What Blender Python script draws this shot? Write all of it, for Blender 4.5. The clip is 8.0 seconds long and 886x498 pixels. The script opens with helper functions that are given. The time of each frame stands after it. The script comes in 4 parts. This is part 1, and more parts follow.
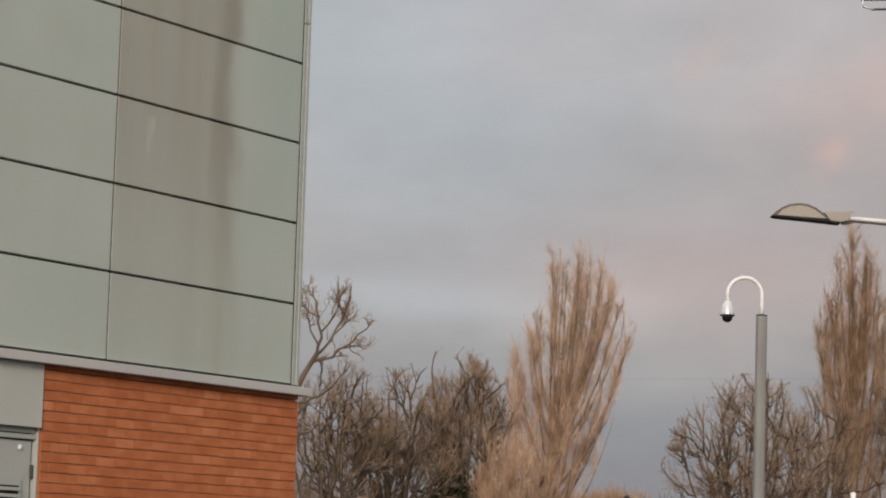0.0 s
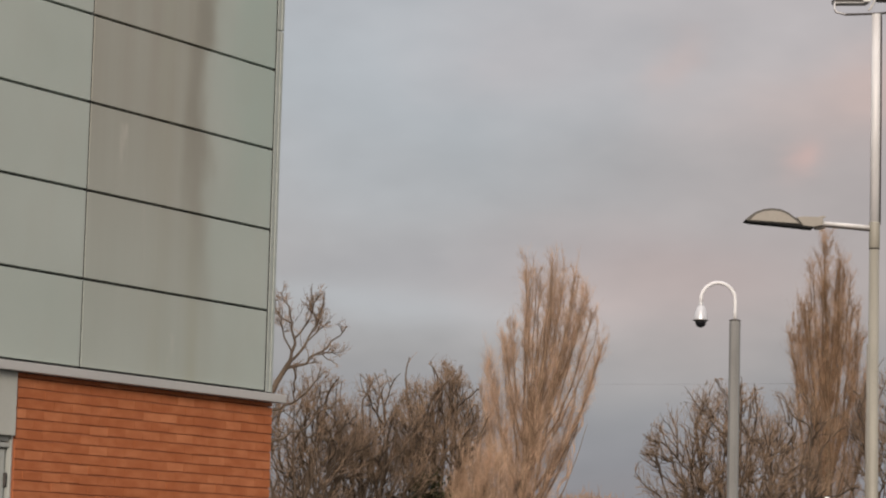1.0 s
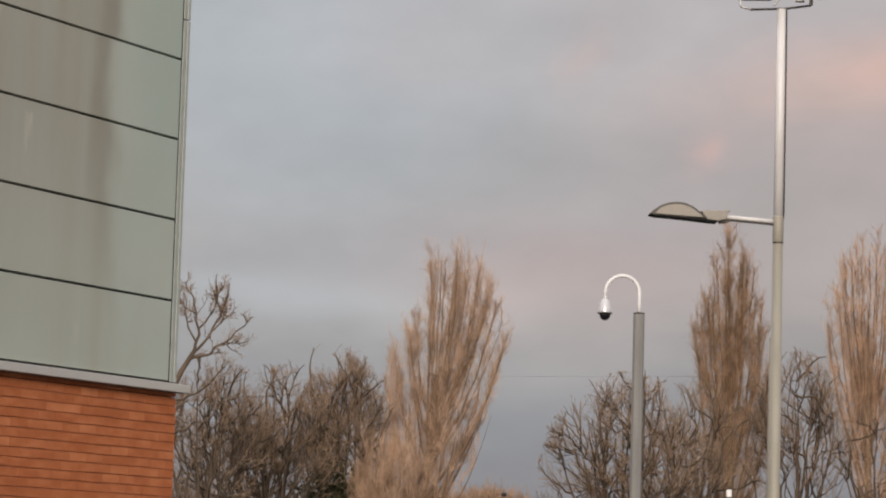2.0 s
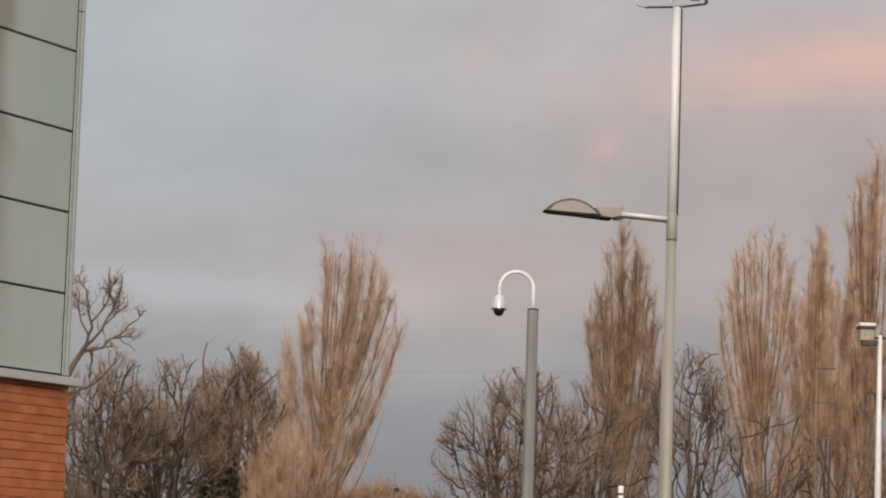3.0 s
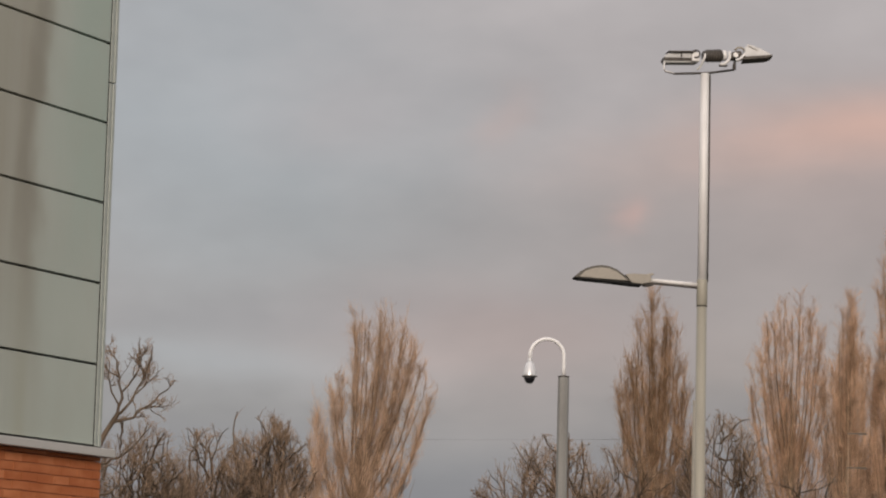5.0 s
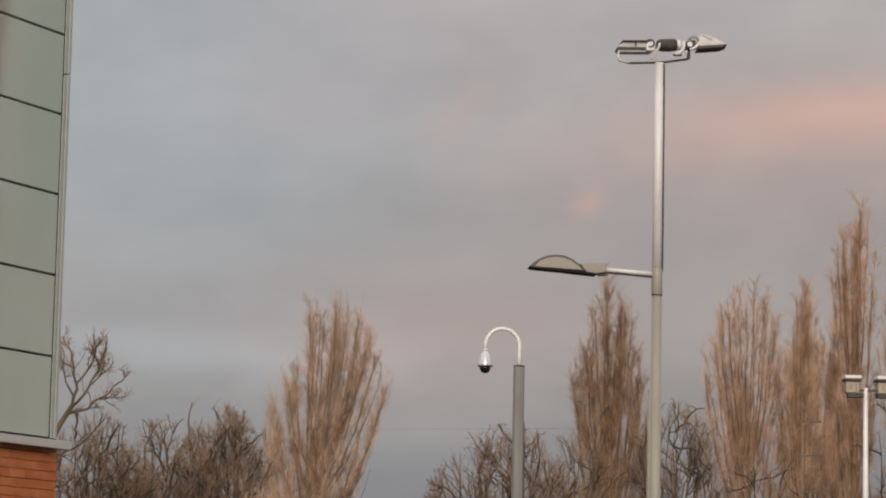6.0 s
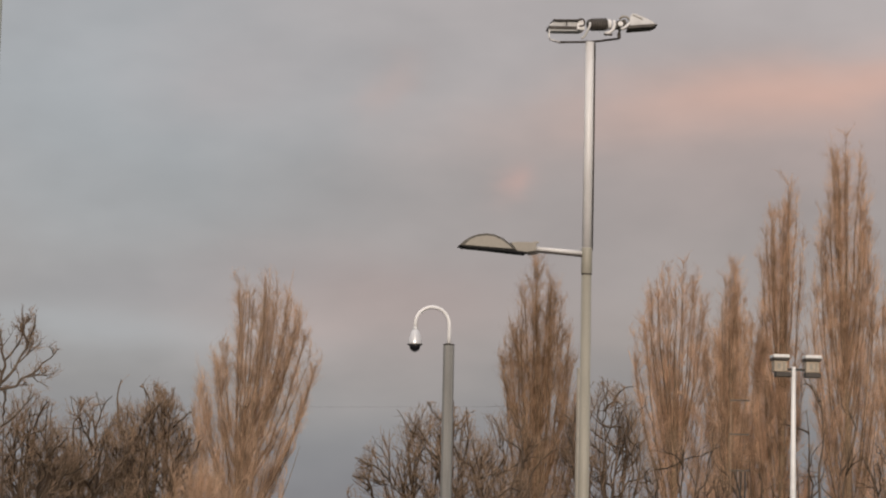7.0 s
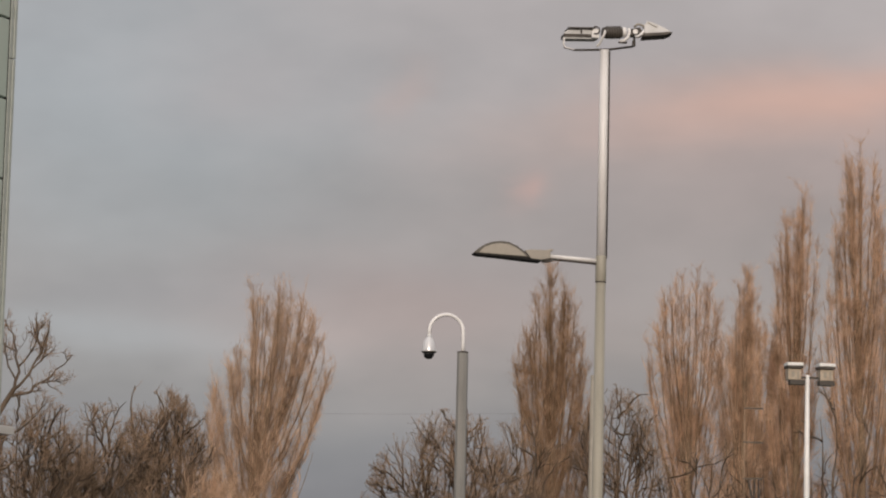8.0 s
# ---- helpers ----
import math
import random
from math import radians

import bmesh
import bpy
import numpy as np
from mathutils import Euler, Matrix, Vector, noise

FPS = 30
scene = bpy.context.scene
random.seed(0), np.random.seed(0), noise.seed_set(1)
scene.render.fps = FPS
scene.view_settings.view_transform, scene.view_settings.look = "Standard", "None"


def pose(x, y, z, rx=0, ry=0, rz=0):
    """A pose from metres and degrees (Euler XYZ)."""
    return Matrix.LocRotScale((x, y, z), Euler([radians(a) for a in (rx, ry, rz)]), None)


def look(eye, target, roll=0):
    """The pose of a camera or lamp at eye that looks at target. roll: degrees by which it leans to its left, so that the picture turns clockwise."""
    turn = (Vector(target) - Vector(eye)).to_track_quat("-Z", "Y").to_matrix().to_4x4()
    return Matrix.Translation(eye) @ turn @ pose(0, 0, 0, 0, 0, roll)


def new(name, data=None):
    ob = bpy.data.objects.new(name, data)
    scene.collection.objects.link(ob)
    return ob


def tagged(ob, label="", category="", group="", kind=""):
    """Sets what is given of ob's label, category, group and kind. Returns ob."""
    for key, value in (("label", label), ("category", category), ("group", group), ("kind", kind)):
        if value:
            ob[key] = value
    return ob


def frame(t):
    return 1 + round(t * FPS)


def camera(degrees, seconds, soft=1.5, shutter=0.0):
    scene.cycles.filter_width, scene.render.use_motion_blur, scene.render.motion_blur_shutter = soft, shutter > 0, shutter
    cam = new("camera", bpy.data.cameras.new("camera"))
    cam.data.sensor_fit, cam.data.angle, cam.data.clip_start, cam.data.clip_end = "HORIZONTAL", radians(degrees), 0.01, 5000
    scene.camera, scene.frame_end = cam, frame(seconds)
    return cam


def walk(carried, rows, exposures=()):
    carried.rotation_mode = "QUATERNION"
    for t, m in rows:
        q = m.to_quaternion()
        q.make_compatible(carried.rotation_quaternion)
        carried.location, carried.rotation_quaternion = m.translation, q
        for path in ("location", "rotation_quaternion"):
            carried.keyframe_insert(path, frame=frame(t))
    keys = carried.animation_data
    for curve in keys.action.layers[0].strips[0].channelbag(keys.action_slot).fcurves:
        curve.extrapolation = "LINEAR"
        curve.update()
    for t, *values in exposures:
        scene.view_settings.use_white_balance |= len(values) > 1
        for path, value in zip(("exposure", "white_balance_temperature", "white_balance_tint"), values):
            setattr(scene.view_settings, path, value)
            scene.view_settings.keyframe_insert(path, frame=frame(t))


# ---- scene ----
# Camera: a long lens held by hand, panning and tilting almost where it is.
cam = camera(17.82, 8.0, soft=2.1)
ROWS = [
    # seconds, yaw to the right, pitch, lean to the left (degrees), eye x and z
    (0.0, -0.039, 6.534, 1.758, 0.013, 1.600),
    (0.5, 0.028, 6.521, 1.592, 0.012, 1.600),
    (1.0, 0.503, 6.673, 1.512, 0.011, 1.600),
    (1.2, 0.761, 6.788, 1.745, 0.010, 1.600),
    (2.3, 3.264, 6.380, 1.690, 0.006, 1.600),
    (2.5, 3.805, 6.303, 1.816, 0.005, 1.600),
    (3.0, 4.603, 6.521, 1.863, 0.003, 1.600),
    (3.5, 4.934, 7.204, 1.921, 0.002, 1.600),
    (4.0, 4.266, 7.979, 1.767, 0.000, 1.600),
    (4.2, 3.976, 8.090, 1.726, -0.003, 1.600),
    (5.3, 4.153, 7.771, 1.324, -0.018, 1.608),
    (5.5, 4.514, 7.727, 1.169, -0.020, 1.610),
    (6.0, 4.908, 7.679, 1.187, -0.024, 1.614),
    (6.5, 5.259, 7.626, 1.227, -0.028, 1.618),
    (7.0, 6.355, 7.261, 1.200, -0.032, 1.623),
    (7.5, 6.663, 7.218, 1.177, -0.036, 1.628),
    (8.0, 6.072, 7.394, 1.382, -0.040, 1.633),
]


def aim(yaw, pitch, lean, x, z):
    a, b = radians(yaw), radians(pitch)
    eye = Vector((x, 0, z))
    return look(eye, eye + Vector((math.sin(a) * math.cos(b), math.cos(a) * math.cos(b), math.sin(b))), lean)


walk(cam, [(t, aim(*row)) for t, *row in ROWS],
     [(0.0, 0.02, 6500, 10), (3.5, 0.02, 6500, 10), (5.3, -0.19, 6620, 10), (8.0, -0.21, 6620, 10)])

# ---------------------------------------------------------------- world, sun
SUN_AZ, SUN_EL = 187.0, 16.0          # degrees clockwise from +y, and above the horizon
world = bpy.data.worlds.new("world")
scene.world = world
world.use_nodes = True
wt = world.node_tree
wt.nodes.clear()


def wmath(op, a, b=None, c=None):
    n = wt.nodes.new("ShaderNodeMath")
    n.operation = op
    for i, v in enumerate((a, b, c)):
        if v is None:
            continue
        if isinstance(v, (int, float)):
            n.inputs[i].default_value = v
        else:
            wt.links.new(v, n.inputs[i])
    return n.outputs[0]


def wmix(fac, a, b):
    n = wt.nodes.new("ShaderNodeMix")
    n.data_type = "RGBA"
    for sock, v in ((n.inputs[0], fac), (n.inputs[6], a), (n.inputs[7], b)):
        if isinstance(v, (int, float)):
            sock.default_value = v
        elif isinstance(v, tuple):
            sock.default_value = (*v, 1)
        else:
            wt.links.new(v, sock)
    return n.outputs[2]


coord = wt.nodes.new("ShaderNodeTexCoord").outputs["Generated"]
sep = wt.nodes.new("ShaderNodeSeparateXYZ")
wt.links.new(coord, sep.inputs[0])
DX, DZ = sep.outputs[0], sep.outputs[2]


def wnoise(scale, detail, stretch, shift=0.0):
    m = wt.nodes.new("ShaderNodeMapping")
    m.inputs["Scale"].default_value = stretch
    m.inputs["Location"].default_value = (shift, shift * 0.7, shift * 1.3)
    wt.links.new(coord, m.inputs[0])
    n = wt.nodes.new("ShaderNodeTexNoise")
    n.inputs["Scale"].default_value = scale
    n.inputs["Detail"].default_value = detail
    n.inputs["Roughness"].default_value = 0.5
    wt.links.new(m.outputs[0], n.inputs["Vector"])
    return n.outputs[0]


wisp = wnoise(9.0, 4.0, (1.0, 1.0, 2.6))
broad = wnoise(3.2, 3.0, (1.0, 1.0, 2.4), 4.1)
fine = wnoise(26.0, 3.0, (1.0, 1.0, 1.8), 9.3)
WX = wmath("ADD", DX, wmath("MULTIPLY", wmath("SUBTRACT", fine, 0.5), 0.035))
WZ = wmath("ADD", DZ, wmath("MULTIPLY", wmath("SUBTRACT", wisp, 0.5), 0.03))


def cloud(x0, z0, a, b, slope):
    """A soft cloud bank round one direction, ragged by the noise."""
    c, s = math.cos(slope), math.sin(slope)
    dx, dz = wmath("SUBTRACT", WX, x0), wmath("SUBTRACT", WZ, z0)
    u = wmath("ADD", wmath("MULTIPLY", dx, c / a), wmath("MULTIPLY", dz, s / a))
    v = wmath("ADD", wmath("MULTIPLY", dx, -s / b), wmath("MULTIPLY", dz, c / b))
    q = wmath("ADD", wmath("MULTIPLY", u, u), wmath("MULTIPLY", v, v))
    return wmath("EXPONENT", wmath("MULTIPLY", q, -1.0))


ramp = wt.nodes.new("ShaderNodeValToRGB")
wt.links.new(WZ, ramp.inputs[0])
stops = [(0.0, (.21, .205, .23)), (.043, (.235, .238, .272)), (.065, (.272, .266, .288)), (.08, (.325, .304, .310)), (.095, (.40, .354, .344)), (.12, (.405, .355, .345)),
         (.15, (.43, .379, .366)), (.19, (.49, .44, .435)), (.30, (.555, .52, .52)), (.55, (.80, .76, .77)), (1.0, (1.04, 1.0, 1.03))]
while len(ramp.color_ramp.elements) < len(stops):
    ramp.color_ramp.elements.new(0.5)
for e, (p, col) in zip(ramp.color_ramp.elements, stops):
    e.position, e.color = p, (*col, 1)
sky_col = ramp.outputs[0]
# broad cool and warm drift of the cloud sheet
cool = wmath("MULTIPLY", wmath("SUBTRACT", broad, 0.35), 1.3)
sky_col = wmix(wmath("MULTIPLY", wmath("MAXIMUM", cool, 0.0), 0.28), sky_col, (0.381, 0.400, 0.428))
sky_col = wmix(wmath("MULTIPLY", cloud(-.012, .168, .098, .062, 0.0), 0.8), sky_col, (.412, .452, .482))
sky_col = wmix(wmath("MULTIPLY", cloud(-.035, .205, .055, .045, 0.0), 0.6), sky_col, (.475, .505, .535))
sky_col = wmix(wmath("MULTIPLY", cloud(-.01, .096, .085, .010, 0.0), 0.75), sky_col, (0.464, 0.480, 0.507))
sky_col = wmix(wmath("MULTIPLY", cloud(.02, .112, .10, .008, 0.05), 0.35), sky_col, (0.350, 0.345, 0.373))
sky_col = wmix(wmath("MULTIPLY", cloud(.090, .106, .06, .020, 0.0), 0.75), sky_col, (.50, .40, .385))
sky_col = wmix(wmath("MULTIPLY", cloud(.20, .150, .08, .024, 0.1), 0.55), sky_col, (0.405, 0.350, 0.343))
sky_col = wmix(wmath("MULTIPLY", cloud(.240, .184, .085, .0135, 0.14), 1.0), sky_col, (.72, .468, .39))
sky_col = wmix(wmath("MULTIPLY", cloud(.27, .165, .07, .022, 0.15), 0.45), sky_col, (0.556, 0.410, 0.378))
sky_col = wmix(wmath("MULTIPLY", cloud(.131, .151, .008, .006, 0.4), 0.95), sky_col, (0.577, 0.420, 0.388))
sky_col = wmix(wmath("MULTIPLY", cloud(.088, .185, .011, .009, 0.3), 0.55), sky_col, (0.536, 0.430, 0.408))
sky_col = wmix(wmath("MULTIPLY", cloud(.03, .185, .03, .018, 0.2), 0.35), sky_col, (0.484, 0.420, 0.418))
blush = wmath("MULTIPLY", wmath("SUBTRACT", wnoise(7.0, 4.0, (1.0, 1.0, 2.2), 17.7), 0.45), 2.2)
sky_col = wmix(wmath("MULTIPLY", wmath("MINIMUM", wmath("MAXIMUM", blush, 0.0), 1.0), 0.18), sky_col, (.52, .43, .41))
tone = wmath("ADD", 0.74, wmath("ADD", wmath("MULTIPLY", wisp, 0.30), wmath("MULTIPLY", fine, 0.22)))
ton = wt.nodes.new("ShaderNodeVectorMath")
ton.operation = "SCALE"
wt.links.new(sky_col, ton.inputs[0])
wt.links.new(tone, ton.inputs["Scale"])
nishita = wt.nodes.new("ShaderNodeTexSky")
nishita.sky_type = "NISHITA"
nishita.sun_disc = False
nishita.sun_elevation, nishita.sun_rotation = radians(SUN_EL), radians(SUN_AZ)
dim = wt.nodes.new("ShaderNodeVectorMath")
dim.operation = "SCALE"
dim.inputs["Scale"].default_value = 0.10
wt.links.new(nishita.outputs[0], dim.inputs[0])
bg = wt.nodes.new("ShaderNodeBackground")
bg.inputs["Strength"].default_value = 1.0
wt.links.new(wmix(0.94, dim.outputs[0], ton.outputs[0]), bg.inputs[0])
wout = wt.nodes.new("ShaderNodeOutputWorld")
wt.links.new(bg.outputs[0], wout.inputs[0])

sun = new("sun", bpy.data.lights.new("sun", "SUN"))
sun.data.energy, sun.data.angle, sun.data.color = 2.5, radians(14), (1.0, 0.86, 0.74)
a, b = radians(SUN_AZ), radians(SUN_EL)
sun.matrix_world = look((0, 0, 60), Vector((0, 0, 60)) - Vector((math.sin(a) * math.cos(b), math.cos(a) * math.cos(b), math.sin(b))))

# ---------------------------------------------------------------- materials


class Mat:
    """A node material with a few shorthands."""

    def __init__(self, name, rough=0.6, metal=0.0):
        self.m = bpy.data.materials.new(name)
        self.m.use_nodes = True
        self.t = self.m.node_tree
        self.b = self.t.nodes["Principled BSDF"]
        self.b.inputs["Roughness"].default_value = rough
        self.b.inputs["Metallic"].default_value = metal
        self.co = self.t.nodes.new("ShaderNodeTexCoord")

    def link(self, a, b):
        self.t.links.new(a, b)

    def math(self, op, a, b=None, clamp=False):
        n = self.t.nodes.new("ShaderNodeMath")
        n.operation, n.use_clamp = op, clamp
        for i, v in enumerate((a, b)):
            if v is None:
                continue
            if isinstance(v, (int, float)):
                n.inputs[i].default_value = v
            else:
                self.link(v, n.inputs[i])
        return n.outputs[0]

    def ramp(self, v, lo, hi):
        n = self.t.nodes.new("ShaderNodeMapRange")
        n.interpolation_type = "SMOOTHSTEP"
        n.inputs[1].default_value, n.inputs[2].default_value = lo, hi
        self.link(v, n.inputs[0])
        return n.outputs[0]

    def noise(self, scale, detail=4.0, stretch=(1, 1, 1), where="Object"):
        mp = self.t.nodes.new("ShaderNodeMapping")
        mp.inputs["Scale"].default_value = stretch
        self.link(self.co.outputs[where], mp.inputs[0])
        n = self.t.nodes.new("ShaderNodeTexNoise")
        n.inputs["Scale"].default_value, n.inputs["Detail"].default_value = scale, detail
        self.link(mp.outputs[0], n.inputs["Vector"])
        return n.outputs[0]

    def mix(self, fac, a, b, blend="MIX"):
        n = self.t.nodes.new("ShaderNodeMix")
        n.data_type, n.blend_type = "RGBA", blend
        for sock, v in ((n.inputs[0], fac), (n.inputs[6], a), (n.inputs[7], b)):
            if isinstance(v, (int, float)):
                sock.default_value = v
            elif isinstance(v, tuple):
                sock.default_value = (*v, 1)
            else:
                self.link(v, sock)
        return n.outputs[2]

    def colour(self, v):
        self.link(v, self.b.inputs["Base Color"])

    def bump(self, v, strength, dist):
        n = self.t.nodes.new("ShaderNodeBump")
        n.inputs["Strength"].default_value, n.inputs["Distance"].default_value = strength, dist
        self.link(v, n.inputs["Height"])
        self.link(n.outputs[0], self.b.inputs["Normal"])


def plain(name, lo, hi, rough=0.6, metal=0.0, scale=3.0, stretch=(1, 1, 1), fine=40.0, bump=0.1):
    """Two tones blended by a coarse and a fine noise."""
    k = Mat(name, rough, metal)
    f = k.math("ADD", k.math("MULTIPLY", k.noise(scale, 5.0, stretch), 0.7), k.math("MULTIPLY", k.noise(fine, 3.0), 0.3))
    f = k.ramp(f, 0.3, 0.7)
    k.colour(k.mix(f, lo, hi))
    if bump:
        k.bump(k.noise(fine, 3.0), bump, 0.004)
    return k.m


def bark(name, lo, hi, rough=0.9, clump=0.35):
    """Tone that differs from branch to branch and, in upright drifts that paint shade among the twigs, from one part of
    the crown to the next.
    """
    k = Mat(name, rough)
    g = k.t.nodes.new("ShaderNodeNewGeometry")
    shade_drift = k.ramp(k.noise(2.2, 4.0, (1, 1, .42)), 0.36, 0.64)
    f = k.math("ADD", k.math("MULTIPLY", g.outputs["Random Per Island"], 1.0 - clump), k.math("MULTIPLY", shade_drift, clump), True)
    k.colour(k.mix(f, lo, hi))
    k.b.inputs["Specular IOR Level"].default_value = 0.15
    return k.m


M_BRICK_LO, M_BRICK_HI = (.40, .125, .047), (.60, .235, .105)


def brick_material(anchor):
    k = Mat("fired_brick", 0.85)
    k.co.object = anchor
    info = k.t.nodes.new("ShaderNodeObjectInfo")
    g = k.t.nodes.new("ShaderNodeNewGeometry")
    r = k.math("FRACT", k.math("ADD", info.outputs["Random"], g.outputs["Random Per Island"]))
    f = k.math("ADD", k.math("MULTIPLY", k.math("POWER", r, 6.0), 0.50), k.math("MULTIPLY", k.ramp(k.noise(4.5, 5.0, (1, 1, 2.2)), 0.35, 0.75), 0.42), True)
    col = k.mix(f, M_BRICK_LO, M_BRICK_HI)
    col = k.mix(k.math("MULTIPLY", k.ramp(k.noise(2.2, 4.0), 0.5, 0.8), 0.35), col, (.30, .085, .038))
    k.colour(col)
    k.bump(k.noise(45.0, 5.0), 0.7, 0.006)
    k.b.inputs["Specular IOR Level"].default_value = 0.2
    return k.m


MAT_MORTAR = plain("red_brown_mortar", (.27, .092, .041), (.36, .125, .056), 0.95, scale=6, fine=90)
MAT_TRIM = plain("weathered_grey_trim", (.35, .39, .36), (.42, .455, .42), 0.5, 0.1, scale=1.5, stretch=(1, 1, 6))
MAT_FLASH = plain("grey_coated_flashing", (.42, .42, .40), (.49, .485, .46), 0.5, 0.0, scale=1.2, stretch=(.4, 1, 1))
MAT_RUBBER = plain("black_joint_rubber", (.008, .008, .008), (.016, .016, .015), 0.9)
MAT_DOOR = plain("grey_green_door_paint", (.36, .38, .355), (.41, .43, .40), 0.45, scale=2.0)
MAT_INFILL = plain("pale_infill_panel", (.44, .45, .40), (.49, .50, .45), 0.45, scale=2.0)
# near-black colour that stands in for shade inside gaps and hollows
MAT_DARK = plain("hollow_shade_black", (.01, .01, .01), (.02, .02, .02), 0.9)
MAT_GALV = plain("galvanised_steel", (.66, .65, .64), (.78, .77, .76), 0.5, 0.05, scale=5.0, stretch=(1, 1, .3))
MAT_POST = plain("beige_grey_painted_steel", (.27, .257, .21), (.345, .327, .27), 0.5, 0.0, scale=4.0, stretch=(1, 1, .2))
MAT_CCTVPOST = plain("mid_grey_painted_steel", (.20, .20, .19), (.27, .27, .255), 0.4, 0.1, scale=4.0, stretch=(1, 1, .2))
MAT_LAMP = plain("grey_beige_lamp_shell", (.25, .23, .195), (.31, .285, .24), 0.5, scale=4.0)
MAT_LAMPEDGE = plain("dull_lamp_edge", (.05, .045, .036), (.075, .068, .055), 0.55, scale=4.0)
MAT_PALE = plain("pale_grey_housing", (.45, .455, .455), (.57, .575, .575), 0.45, scale=7.0)
MAT_LAMPRIB = plain("brown_grey_rib", (.06, .052, .044), (.10, .088, .074), 0.55, scale=6.0)
MAT_VISORBOX = plain("pale_beige_lamp_box", (.34, .28, .21), (.44, .37, .29), 0.4, scale=4.0)
MAT_WHITE = plain("white_coated_metal", (.72, .72, .72), (.82, .82, .82), 0.35, scale=5.0, bump=0.03)
MAT_SILVER = plain("silver_painted_housing", (.60, .61, .63), (.74, .75, .76), 0.3, 0.35, scale=6.0, bump=0.02)
MAT_BLACKGLASS = plain("smoked_dome", (.008, .008, .01), (.014, .014, .016), 0.08, bump=0.0)
MAT_IRON = plain("dark_weathered_iron", (.045, .040, .036), (.08, .07, .06), 0.6, 0.3, scale=9.0)
MAT_RENDERWALL = plain("white_painted_board", (.60, .59, .56), (.74, .73, .70), 0.7, scale=0.6, stretch=(1, 1, .3))
MAT_ROOF = plain("brown_felt_roof", (.10, .085, .07), (.15, .125, .10), 0.9)
MAT_PANE = plain("dark_window_pane", (.03, .035, .04), (.05, .055, .06), 0.1, bump=0.0)
MAT_POPTWIG = bark("poplar_twig", (.19, .115, .066), (.85, .57, .392), clump=0.55)
MAT_POPTWIG_TAN = bark("tan_poplar_twig", (.20, .128, .076), (.82, .58, .415), clump=0.55)
MAT_POPTWIG_DARK = bark("dark_poplar_twig", (.11, .066, .037), (.60, .40, .26), clump=0.5)
# the dark end of this range colours in shadowed limbs
MAT_POPLIMB = bark("poplar_limb", (.075, .050, .031), (.32, .225, .155))
MAT_POPTRUNK = bark("poplar_trunk", (.16, .11, .07), (.26, .19, .13))
MAT_BARE = bark("bare_tree_bark", (.050, .038, .029), (.17, .127, .094))
MAT_BARETWIG = bark("bare_tree_twig", (.13, .092, .064), (.45, .318, .22))
MAT_BUSH = bark("brushwood", (.11, .08, .058), (.30, .22, .16))
MAT_FARWOOD = bark("far_brown_wood", (.25, .165, .11), (.48, .33, .23))
MAT_EVERGREEN = bark("evergreen_leaf", (.02, .026, .012), (.06, .062, .03))


